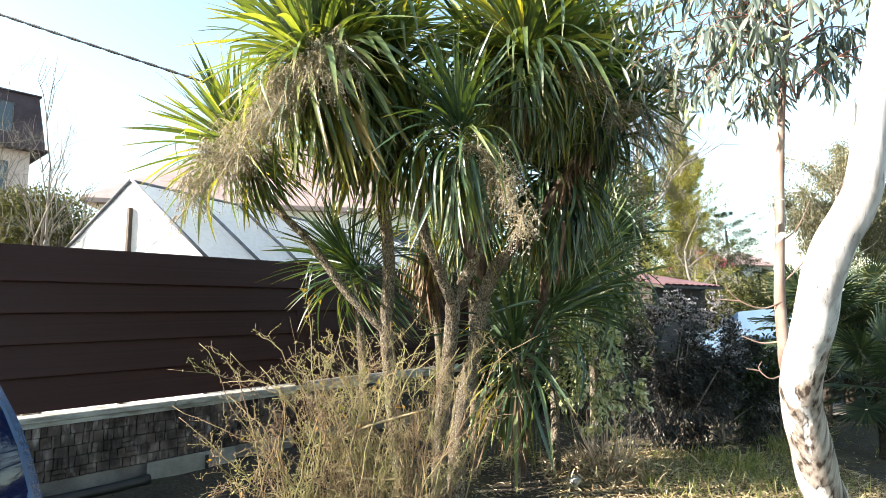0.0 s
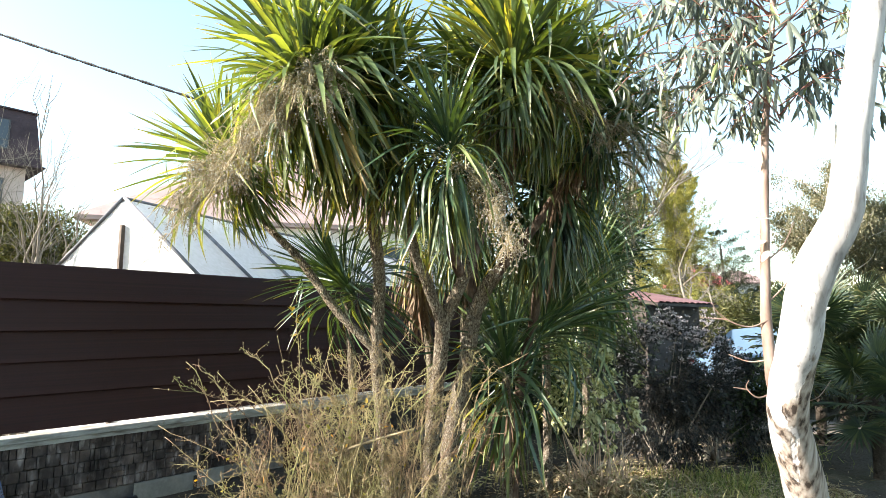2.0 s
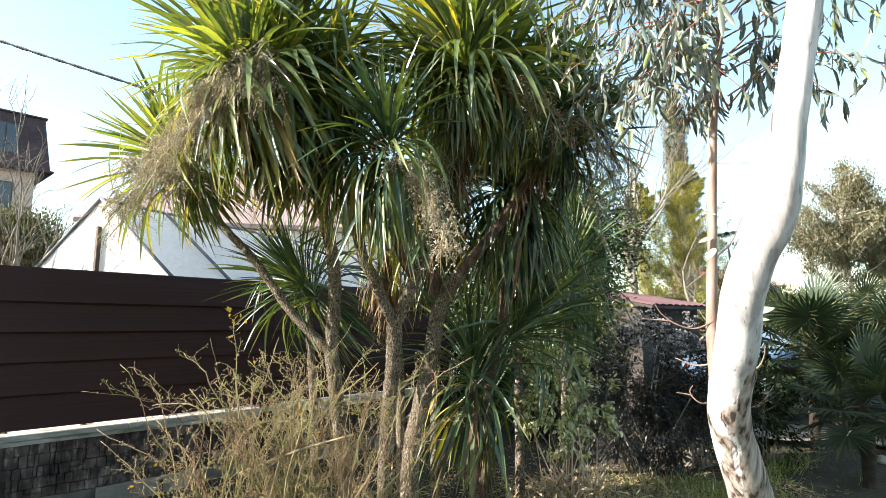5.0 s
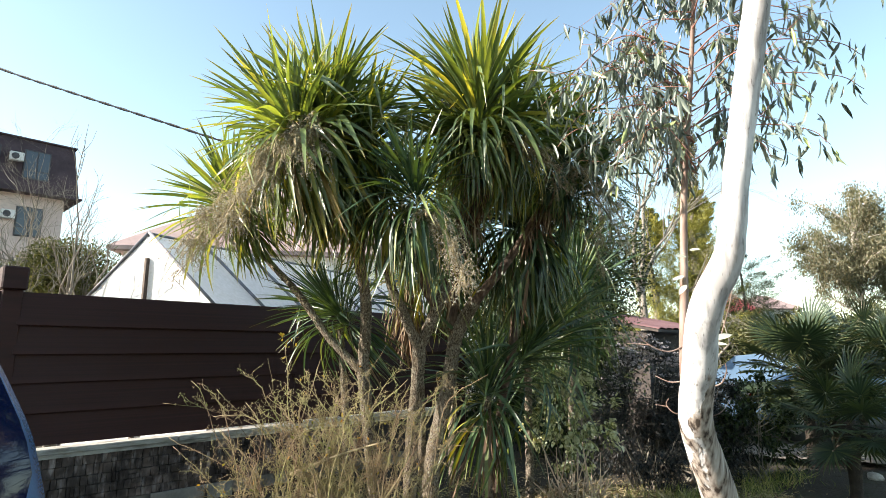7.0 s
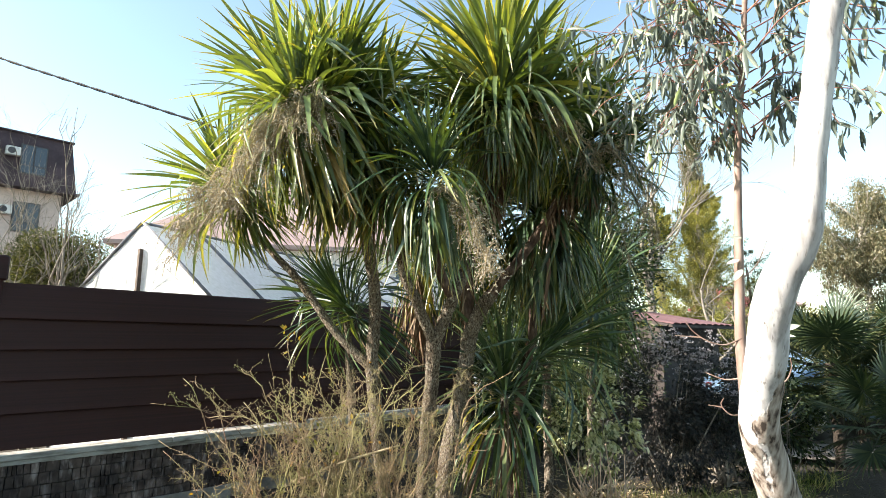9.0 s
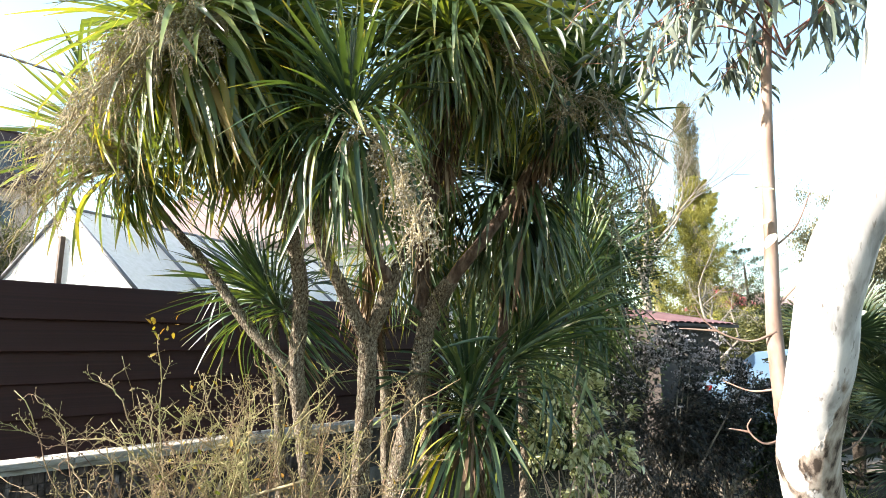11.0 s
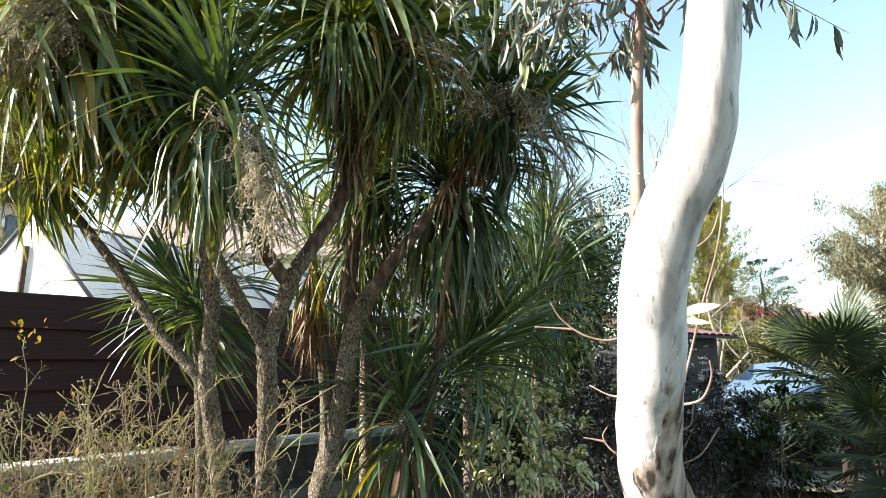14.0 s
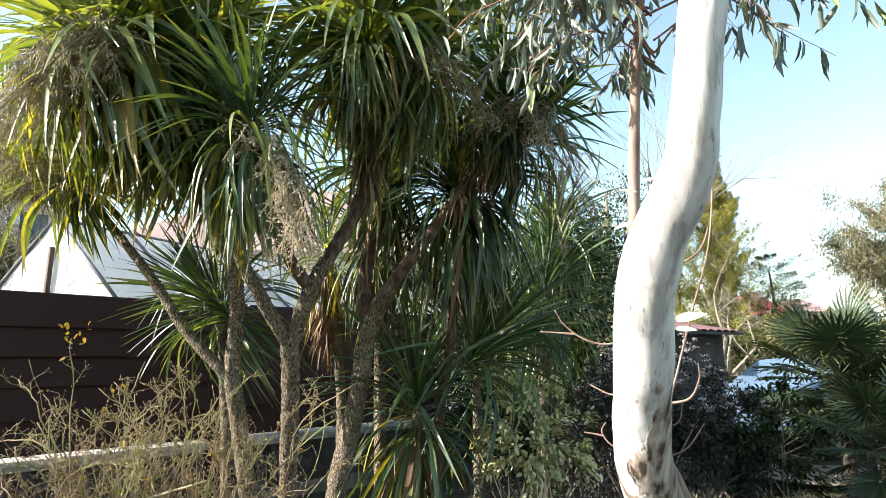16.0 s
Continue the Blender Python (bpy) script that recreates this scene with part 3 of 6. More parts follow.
def make_plinth():
    wall = thing("plinth_wall", FENCE_AT, FENCE_TURN, label="low wall clad in grey stones under the fence", category="wall", kind="structure")
    part("core", Build().box(-4.9, 0.03, 0.02, 6.7, 0.16, 0.6), MAT_JOINT, wall, smooth=False)
    part("footing", Build().box(-4.9, 0.012, -0.25, 6.7, 0.2, 0.15), MAT_CONCRETE, wall, "pale concrete footing", smooth=False)
    for s0, s1 in ((-4.9, -1.1), (-1.096, 2.35), (2.354, 6.7)):
        part("ledge", moved(bevel_box(s1 - s0, 0.17, 0.05, 0.006), (s0 + s1) / 2, 0.055, 0.645), MAT_LEDGE, wall, "weathered white ledge", smooth=False)
    part("ledge_trim", Build().box(-4.9, -0.018, 0.585, 6.7, 0.02, 0.618), MAT_LEDGE, wall, smooth=False)
    shapes = [bevel_box(1, 1, 1, 0.07, 1, 0.03).mesh("stone", MAT_STONE, False) for k in range(6)]
    rows = ((0.155, 0.235), (0.235, 0.32), (0.32, 0.405), (0.405, 0.5), (0.5, 0.585))
    for z0, z1 in rows:
        s = -1.6
        while s < 4.6:
            w = rng.choice([0.03, 0.045, 0.06, 0.08, 0.1])
            split = rng.random() < 0.12
            cuts = [(z0, (z0 + z1) / 2), ((z0 + z1) / 2, z1)] if split else [(z0, z1)]
            for c0, c1 in cuts:
                d = rng.uniform(0.03, 0.042)
                ob = part("stone", shapes[rng.integers(6)], MAT_STONE, wall)
                ob.matrix_local = Matrix.LocRotScale((s + w / 2, 0.035 - d / 2, (c0 + c1) / 2), None, (w - 0.004, d, c1 - c0 - 0.004))
            s += w


rng = np.random.default_rng(21)
make_fence()
make_plinth()


def make_yard_bits():
    u = Vector((0.669, 0.743, 0))
    n = Vector((0.743, -0.669, 0))
    at = Vector(FENCE_AT)
    p = at + u * 2.52 + n * 0.07
    sheet = thing("metal_sheet", (p.x, p.y, 0.0), 48.0, label="grey metal sheet leaning on the footing", category="sheet")
    part("panel", moved(bevel_box(0.82, 0.012, 0.24, 0.003), 0, 0, 0.05), MAT_SHEET, sheet, smooth=False)
    part("stake", moved(bevel_box(0.03, 0.02, 0.22, 0.003), 0.12, -0.02, 0.03), MAT_PIPE, sheet, "short dark stake", smooth=False)
    b = Build()
    pts = [at + u * s + n * 0.16 + Vector((0, 0, 0.05 + 0.01 * math.sin(s * 3))) for s in np.linspace(0.3, 2.1, 9)]
    tube(b, pts, [0.045] * 9, 12, 3)
    tagged(part("drain_pipe", b, MAT_PIPE), "black plastic drain pipe lying along the wall", "pipe")
    for k, (x, y, r) in enumerate(((1.12, 5.09, 0.075), (1.3, 5.25, 0.05), (5.3, 6.9, 0.09), (5.6, 6.8, 0.07))):
        bm = bmesh.new()
        bmesh.ops.create_icosphere(bm, subdivisions=2, radius=r)
        for v in bm.verts:
            v.co *= 1 + 0.35 * noise.noise(v.co * 9 + Vector((k, 0, 0)))
            v.co.z *= 0.6
        me = bpy.data.meshes.new("stone")
        bm.to_mesh(me)
        bm.free()
        me.materials.append(MAT_ROCK)
        ob = part("rock", me, MAT_ROCK)
        ob.location = (x, y, ground_height(x, y) + r * 0.3)
        tagged(ob, "small grey rock lying on the soil", "rock", "rocks on the soil")


rng = np.random.default_rng(22)
make_yard_bits()


# ---------- greenhouse, houses behind the fence ----------
def make_greenhouse():
    g = thing("greenhouse", (-3.7, 6.71, 0.0), -21.7, label="white plastic film greenhouse with a pitched roof", category="greenhouse")
    # local x across the gable, y back along the ridge
    wl, wr, eave, top, depth = -1.35, 1.25, 2.0, 3.0, 9.0
    nx = 16
    b = Build()
    v, f = [], []
    xs = np.linspace(wl, wr, nx + 1)
    for x in xs:
        roof = top - (top - eave) * (x / wr if x > 0 else x / wl)
        for k in range(7):
            z = roof * k / 6
            v.append((x, 0.02 * noise.noise(Vector((x * 4, z * 3, 0))), z))
    for i in range(nx):
        for k in range(6):
            f.append((i * 7 + k, (i + 1) * 7 + k, (i + 1) * 7 + k + 1, i * 7 + k + 1))
    part("gable_film", b.add(v, f), MAT_FILM, g, "white film gable end")
    for name, x0, x1 in (("roof_film", 0, wr), ("roof_film", 0, wl)):
        b, v, f = Build(), [], []
        for j in range(31):
            y = depth * j / 30
            for k in range(7):
                q = k / 6
                sag = -0.03 * math.sin(math.pi * q) * abs(math.sin(math.pi * j / 3 * 0.5)) + 0.012 * noise.noise(Vector((y * 3, q * 5, 1)))
                v.append((x0 + (x1 - x0) * q, y, top + (eave - top) * q + sag))
        for j in range(30):
            for k in range(6):
                f.append((j * 7 + k, j * 7 + k + 1, (j + 1) * 7 + k + 1, (j + 1) * 7 + k))
        part(name, b.add(v, f), MAT_FILM, g)
        part("side_film", Build().add([(x1, 0, 0), (x1, depth, 0), (x1, depth, eave), (x1, 0, eave)], [(0, 1, 2, 3)]), MAT_FILM, g)
    for j in range(0, 11):
        y = 0.9 * j - 0.01
        b = Build()
        for x1 in (wl, wr):
            tube(b, [(x1, y, 0), (x1, y, eave)], [0.02, 0.02], 6, 1)
            tube(b, [(x1 * 1.01, y, eave + 0.012), (0, y, top + 0.025)], [0.022, 0.022], 6, 1)
        part("rib", b, MAT_RIB, g, "grey pipe rib")
    part("ridge_pipe", tube(Build(), [(0, -0.02, top + 0.01), (0, depth, top + 0.01)], [0.02, 0.02], 6, 1), MAT_RIB, g)
    part("eave_rail", tube(Build(), [(wr + 0.01, -0.03, eave), (wr + 0.01, depth, eave)], [0.028, 0.028], 8, 1), MAT_FRAME, g)
    part("door_post", moved(bevel_box(0.042, 0.05, 2.68, 0.004), 0.03, -0.03, 1.34), MAT_FRAME, g, "brown wooden post", smooth=False)


rng = np.random.default_rng(23)
make_greenhouse()


def hip_house(name, at, turn, w, d, wall_h, rise, wall_mat, roof_mat, label, over=0.5, windows=()):
    """A house with a hipped roof; local x along its front, front at y = 0."""
    h = thing(name, at, turn, label=label, category="house")
    part("wall", Build().box(0, 0, 0, w, d, wall_h), wall_mat, h, smooth=False)
    o, t = over, 0.12
    low = [(-o, -o, wall_h), (w + o, -o, wall_h), (w + o, d + o, wall_h), (-o, d + o, wall_h)]
    up = [(x, y, z + t) for x, y, z in low]
    ridge = [(d / 2, d / 2, wall_h + rise), (w - d / 2, d / 2, wall_h + rise)]
    part("roof", Build().add(low + up + ridge, [(3, 2, 1, 0), (0, 1, 5, 4), (1, 2, 6, 5), (2, 3, 7, 6), (3, 0, 4, 7), (4, 5, 9, 8), (6, 7, 8, 9), (5, 6, 9), (7, 4, 8)]), roof_mat, h, smooth=False)
    for x, z, ww, wh in windows:
        win = part("window", moved(bevel_box(ww, 0.08, wh, 0.01), x, -0.02, z), MAT_PLASTIC, h, smooth=False)
        part("pane", Build().box(x - ww / 2 + 0.07, -0.075, z - wh / 2 + 0.07, x + ww / 2 - 0.07, -0.065, z + wh / 2 - 0.07), MAT_PANE, win, smooth=False)
    return h


hip_house("neighbour_house", (-9.5, 15.6, 0), 14.0, 10.5, 7.5, 4.3, 3.1, MAT_WALL_WHITE, MAT_PINK_ROOF, "white house with a faded pink hipped roof", 0.35,
          [(3.6, 3.3, 1.0, 1.2), (6.2, 3.3, 1.0, 1.2), (8.3, 3.3, 1.0, 1.2)])


def make_apartments():
    """Face runs parallel to the fence; the visible corner is its right end."""
    a = thing("apartment_building", (-21.7, 29.5, 0), 48.0, label="pinkish apartment building with a dark mansard storey", category="building")
    length, deep = 18.0, 9.0
    part("wall", Build().box(-length, 0, 0, 0, deep, 9.7), MAT_WALL_PINK, a, smooth=False)
    z0, z1 = 9.6, 12.45
    lo, hi = 0.55, 0.2
    v = [(-length - lo, -lo, z0), (lo, -lo, z0), (lo, deep + lo, z0), (-length - lo, deep + lo, z0), (-length - hi, -hi, z1), (hi, -hi, z1), (hi, deep + hi, z1), (-length - hi, deep + hi, z1)]
    part("mansard", Build().add(v, [(3, 2, 1, 0), (4, 5, 6, 7), (0, 1, 5, 4), (1, 2, 6, 5), (2, 3, 7, 6), (3, 0, 4, 7)]), MAT_MANSARD, a, "dark shingled mansard storey", smooth=False)
    part("eave", Build().box(-length - 0.7, -0.7, 9.5, 0.7, deep + 0.7, 9.6), MAT_MANSARD, a, smooth=False)
    part("roof_edge", Build().box(-length - 0.3, -0.3, 12.45, 0.3, deep + 0.3, 12.53), MAT_MANSARD, a, smooth=False)
    for x in (-1.5, -3.7, -5.9, -8.1, -10.3, -12.5, -14.7, -16.9):
        for z in (11.05, 8.05, 5.3, 2.5):
            y = -0.4 if z > 10 else 0.0
            win = part("window", moved(bevel_box(1.2, 0.16, 1.6, 0.02), x, y, z), MAT_DARKPART, a, smooth=False)
            for k in (-1, 1):
                part("pane", Build().box(x + k * 0.28 - 0.25, y - 0.1, z - 0.3, x + k * 0.28 + 0.25, y - 0.085, z + 0.72), MAT_PANE, win, smooth=False)
                part("pane", Build().box(x + k * 0.28 - 0.25, y - 0.1, z - 0.72, x + k * 0.28 + 0.25, y - 0.085, z - 0.36), MAT_PANE, win, smooth=False)
            ac = part("air_conditioner", moved(bevel_box(0.62, 0.3, 0.46, 0.03), x - 0.95, y - 0.26, z + 0.25), MAT_PLASTIC, a, "white air conditioner unit", smooth=False)
            part("fan_grille", tube(Build(), [(x - 1.02, y - 0.4, z + 0.25), (x - 1.02, y - 0.425, z + 0.25)], [0.17, 0.17], 16, 1), MAT_DARKPART, ac, smooth=False)


make_apartments()


def make_cable():
    b = Build()
    p = np.array([(-10.3, 9.0, 7.45), (-8.1, 9, 6.58), (-6.99, 9, 6.19), (-5.9, 9, 5.82), (-4.83, 9, 5.46), (-3.78, 9, 5.11), (-2.96, 9, 4.86), (-1.9, 12.5, 4.55), (-0.9, 17.6, 4.36)])
    line = spline(p, 14)
    k = np.arange(len(line)) * 0.75
    for ph in (0, math.pi):
        off = np.stack([np.zeros(len(k)), np.cos(k + ph), np.sin(k + ph)], 1) * 0.013
        tube(b, line + off, [0.013] * len(line), 5, 1)
    tagged(part("power_cable", b, MAT_CABLE), "twisted black overhead power cable", "cable", kind="structure")


make_cable()


# ---------- cordyline trees ----------
def blade_shape(start, bend, centre, length, width, fold, twist, kink=0):
    """One strap leaf from the origin, in the x-z plane: start angle and total bend in degrees, most of it round centre."""
    n = 10
    weight = np.array([0.3 + 1.7 * math.exp(-(((k + 0.5) / n - centre) / 0.22) ** 2) for k in range(n)])
    weight /= weight.sum()
    ang, p = radians(start), np.zeros(3)
    wave = rng.uniform(0, 6.28)
    v, uv = [], []
    for k in range(n + 1):
        q = k / n
        w = width * min(1.0, 0.45 + 1.5 * q) * (1 - max(0, (q - 0.4) / 0.6) ** 2.0) * 0.5
        a = radians(twist) * q
        side = np.array([-math.sin(ang) * math.sin(a), math.cos(a), math.cos(ang) * math.sin(a)])
        up = np.array([-math.sin(ang) * math.cos(a), -math.sin(a), math.cos(ang) * math.cos(a)])
        drift = np.array([0, 0.02 * q * math.sin(3.5 * q + wave), 0])
        for s in (-1, 0, 1):
            v.append(p + drift + side * w * s + up * (fold * w if s else 0))
            uv.append((0.5 + 0.5 * s, q))
        if k < n:
            ang -= radians(bend) * weight[k]
        if kink and k == kink:
            ang -= radians(60)
        ang = max(ang, radians(-89))
        p = p + np.array([math.cos(ang), 0, math.sin(ang)]) * length / n
    f = []
    for k in range(n):
        for s in (0, 1):
            i = k * 3 + s
            f.append((i, i + 1, i + 4, i + 3))
    return np.array(v), f, np.array(uv)


BLADE_CLASSES = ((86, 8, 0.6), (76, 12, 0.6), (64, 18, 0.6), (50, 30, 0.6), (35, 52, 0.55), (19, 76, 0.45), (0, 80, 0.35), (-24, 60, 0.28), (-50, 36, 0.25), (-68, 20, 0.25))
BLADES = [[blade_shape(s + rng.uniform(-6, 6), b * rng.uniform(0.5, 1.4), c, rng.uniform(0.88, 1.1), 0.043 * rng.uniform(0.75, 1.2), rng.uniform(0.2, 0.5), rng.uniform(-60, 60), int(rng.integers(5, 8)) if k == 6 else 0) for k in range(8)] for s, b, c in BLADE_CLASSES]
BLADE_MESH = {}


def blade_mesh(c, k, material):
    key = (c, k, material.name)
    if key not in BLADE_MESH:
        BLADE_MESH[key] = Build().add(*BLADES[c][k]).mesh("leaf", material)
    return BLADE_MESH[key]


def rosette(parent, at, count, length, singles=25, lean=(0, 0), skirt=0.35, old=0.12, dead=0.0, width=1.0, upright=1.0, spread=0.3, hang=1.0, leaf=None):
    """A head of strap leaves: upright young ones on top, arching ones, and a hanging skirt."""
    green, aged, brown, free = Build(), Build(), Build(), []
    axis = Euler((radians(lean[1]), radians(lean[0]), 0)).to_matrix().to_4x4()
    count = int(count * 1.38)
    for i in range(count):
        q = (i + rng.random()) / count
        if q > 1 - skirt:
            c = int(rng.choice([6, 7, 8, 9], p=[0.2, 0.25, 0.3, 0.25] if dead < 0.9 else [0, 0, 0.12, 0.88]))
        else:
            c = int(min(7, (q / (1 - skirt)) ** 0.72 * 7 * upright + rng.uniform(-0.5, 0.9)))
            c = max(0, c)
        k = int(rng.integers(8))
        turn = i * 2.39996 + rng.normal(0, 0.25)
        z = 0.1 - q * spread
        m = Matrix.Translation(Vector(at)) @ axis @ Matrix.Translation((0.025 * math.cos(turn), 0.025 * math.sin(turn), z)) @ Matrix.Rotation(turn, 4, "Z") @ Matrix.Rotation(radians(rng.normal(0, 7)), 4, "Y") @ Matrix.Rotation(radians(rng.normal(0, 10)), 4, "X")
        size = length * rng.uniform(0.78, 1.12) * (0.72 if c == 0 else 1) * (hang if c >= 6 else 1)
        m = m @ Matrix.Diagonal((size, size * width, size, 1))
        roll = rng.random()
        if c >= 7 and roll < dead:
            kind = brown
        elif c >= 6 and roll < dead + old * 2.4:
            kind = aged
        else:
            kind = green
        if kind is green and len(free) < singles and rng.random() < 2.2 * singles / count:
            free.append((c, k, m))
            continue
        v, f, uv = BLADES[c][k]
        mm = np.array(m)
        kind.add(v @ mm[:3, :3].T + mm[:3, 3], f, uv)
    leaf = leaf or MAT_BLADE
    head = part("rosette", green, leaf, parent)
    head["kind"] = "stuff"
    for c, k, m in free:
        ob = part("leaf", blade_mesh(c, k, leaf), leaf, head)
        ob.matrix_local = m
    if aged.n:
        part("old_leaf_skirt", aged, MAT_BLADE_OLD, head, "yellowing old leaves")["kind"] = "stuff"
    if brown.n:
        part("dead_leaf_skirt", brown, MAT_BLADE_DEAD, head, "dry brown hanging leaves")["kind"] = "stuff"
    return head


def sleeve(parent, line, count, length):
    """Dry leaves hanging close round a stem under its head."""
    b = Build()
    line = spline(line, 6)
    for i in range(count):
        p = line[int(rng.random() * (len(line) - 1))]
        turn = rng.uniform(0, 2 * math.pi)
        m = Matrix.Translation(Vector(p)) @ Matrix.Rotation(turn, 4, "Z") @ Matrix.Translation((0.03, 0, 0)) @ Matrix.Rotation(radians(rng.normal(10, 9)), 4, "Y") @ Matrix.Rotation(radians(rng.normal(0, 12)), 4, "X")
        z = length * rng.uniform(0.6, 1.15)
        mm = np.array(m @ Matrix.Diagonal((z, z * rng.uniform(0.7, 1.3), z, 1)))
        v, f, uv = BLADES[9 if rng.random() < 0.8 else 8][int(rng.integers(8))]
        b.add(v @ mm[:3, :3].T + mm[:3, 3], f, uv)
    part("dead_leaf_skirt", b, MAT_BLADE_DEAD, parent, "dry brown leaves hanging round the stem")["kind"] = "stuff"


def panicle(parent, start, end, sag, branches, reach, berries):
    """A drooping fruit spray: a main stalk, side stalks, twiglets and small berries."""
    a, b = np.array(start, float), np.array(end, float)
    st, be = Build(), []
    mid = (a + b) / 2 + np.array([0, 0, sag])
    line = spline([a, mid, b], 8)
    tube(st, line[::2], np.linspace(0.009, 0.003, len(line[::2])), 5, 1)
    for i in range(branches):
        q = rng.uniform(0.12, 1)
        p = line[int(q * (len(line) - 1))]
        d = rng.normal(0, 1, 3) * [1, 1, 0.6]
        d = d / np.linalg.norm(d) * reach * rng.uniform(0.5, 1.1) * (1.1 - 0.5 * q)
        e = p + d + np.array([0, 0, -0.35 * reach])
        sub = spline([p, p + d * 0.6 + np.array([0, 0, 0.03]), e], 4)
        for k in range(len(sub) - 1):
            twig(st, sub[k], sub[k + 1], 0.0028)
        for j in range(7):
            w = rng.uniform(0.2, 1)
            o = sub[int(w * (len(sub) - 1))]
            t = o + rng.normal(0, 0.045, 3) + np.array([0, 0, -0.05])
            twig(st, o, t, 0.0017)
            m = max(1, berries // 7)
            be.append(o + (t - o) * rng.uniform(0.1, 1.05, (m, 1)) + rng.normal(0, 0.005, (m, 3)))
    spray = part("fruit_spray", st, MAT_STALK, parent, "dry drooping fruit spray")
    be = np.concatenate(be)
    n = len(be)
    bb = Build()
    scatter(bb, be, np.tile([1.0, 0, 0], (n, 1)), np.tile([0, 0, 1.0], (n, 1)), OCTA_V, OCTA_F, np.zeros((6, 2)), rng.uniform(0.003, 0.0056, n))
    part("fruit", bb, MAT_BERRY, spray, "small pale dry berries")["kind"] = "stuff"


def stem(parent, pts, r0, r1, name="stem", label="", bark=None):
    b = Build()
    tube(b, pts, np.linspace(r0, r1, len(pts)) * 0.87, 24, 14, 0.17, 32)
    return part(name, b, bark or MAT_CORK, parent, label)


def cordyline(label):
    return thing("cordyline_tree", label=label, category="tree", group="clump of cordylines")


def make_cordylines():
    # two-headed tree, head high over the rose bush and a leaning limb
    a = cordyline("corky cordyline tree with a leaning limb and fruit sprays")
    stem(a, [(-0.3, 4.6, -0.05), (-0.334, 4.54, 0.3), (-0.361, 4.47, 0.6), (-0.388, 4.4, 0.9), (-0.405, 4.32, 1.15), (-0.42, 4.24, 1.4), (-0.4, 4.22, 1.7), (-0.4, 4.12, 2.0), (-0.46, 3.85, 2.45), (-0.58, 3.58, 2.95)], 0.068, 0.045, "trunk")
    stem(a, [(-0.42, 4.25, 1.35), (-0.5, 4.22, 1.43), (-0.7, 4.2, 1.63), (-0.9, 4.19, 1.9), (-1.04, 4.19, 2.07), (-1.25, 4.25, 2.27), (-1.36, 4.1, 2.48)], 0.042, 0.028, "limb")
    rosette(a, (-0.6, 3.54, 3.1), 330, 0.84, 34, (-8, 0), 0.24, 0.12, 0.02, 1.0, 1.0, 0.24)
    rosette(a, (-0.74, 3.32, 2.95), 230, 0.76, 26, (-22, 8), 0.24, 0.2, 0.02, 1.0, 1.0, 0.2)
    rosette(a, (-0.4, 3.72, 3.02), 180, 0.8, 12, (6, -6), 0.24, 0.06, 0.02)
    stem(a, [(-0.46, 3.85, 2.45), (-0.62, 3.52, 2.75), (-0.73, 3.34, 2.92)], 0.035, 0.03, "limb")
    stem(a, [(-0.46, 3.85, 2.45), (-0.43, 3.78, 2.75), (-0.4, 3.73, 2.98)], 0.035, 0.03, "limb")
    rosette(a, (-1.38, 4.0, 2.58), 250, 0.76, 28, (-32, 0), 0.2, 0.16, 0.03, 0.8, 0.95, 0.2, hang=0.62)
    for st, en, n in (((-0.62, 3.25, 3.0), (-0.66, 2.8, 2.62), 30), ((-0.66, 3.25, 3.0), (-0.9, 2.85, 2.45), 32), ((-0.74, 3.2, 2.95), (-1.1, 2.98, 2.35), 32), ((-0.8, 3.25, 2.9), (-1.25, 3.1, 2.2), 32),
                      ((-1.15, 3.6, 2.65), (-1.4, 3.2, 2.35), 28), ((-1.25, 3.75, 2.6), (-1.55, 3.35, 2.15), 28), ((-1.25, 3.8, 2.55), (-1.68, 3.55, 2.05), 24), ((-0.6, 3.3, 2.95), (-0.5, 2.85, 2.65), 22)):
        panicle(a, st, en, 0.12, int(n * 1.35), 0.22, 34)
    # forked tree in front
    b = cordyline("forked cordyline tree with furrowed grey bark")
    stem(b, [(-0.04, 4.42, -0.05), (-0.033, 4.32, 0.3), (-0.02, 4.22, 0.6), (0.004, 4.12, 0.9), (0.034, 4.02, 1.15), (0.06, 3.92, 1.4), (0.07, 3.84, 1.6)], 0.06, 0.057, "trunk")
    stem(b, [(0.07, 3.86, 1.54), (0.01, 3.76, 1.68), (-0.05, 3.65, 1.84), (-0.11, 3.6, 1.97), (-0.15, 3.55, 2.2), (-0.17, 3.5, 2.5)], 0.044, 0.034, "limb")
    stem(b, [(0.07, 3.86, 1.54), (0.15, 3.8, 1.72), (0.22, 3.76, 1.88), (0.27, 3.81, 2.0)], 0.048, 0.045, "limb")
    stem(b, [(0.21, 3.765, 1.87), (0.31, 3.86, 2.1), (0.39, 3.95, 2.3), (0.44, 3.98, 2.56), (0.48, 3.85, 2.85), (0.52, 3.6, 3.15)], 0.044, 0.044, "limb", "", MAT_LIMB)
    stem(b, [(0.2, 3.78, 1.84), (0.12, 3.62, 2.0), (0.09, 3.4, 2.2), (0.1, 3.18, 2.42)], 0.04, 0.03, "limb", "", MAT_LIMB)
    rosette(b, (0.52, 3.55, 3.2), 330, 0.84, 40, (-2, 4), 0.22, 0.03, 0.06, hang=0.62)
    sleeve(b, [(0.45, 3.95, 2.62), (0.48, 3.85, 2.85), (0.52, 3.6, 3.12)], 170, 0.38)
    rosette(b, (0.75, 3.78, 3.12), 200, 0.8, 20, (14, -4), 0.3, 0.03, 0.08, hang=0.7)
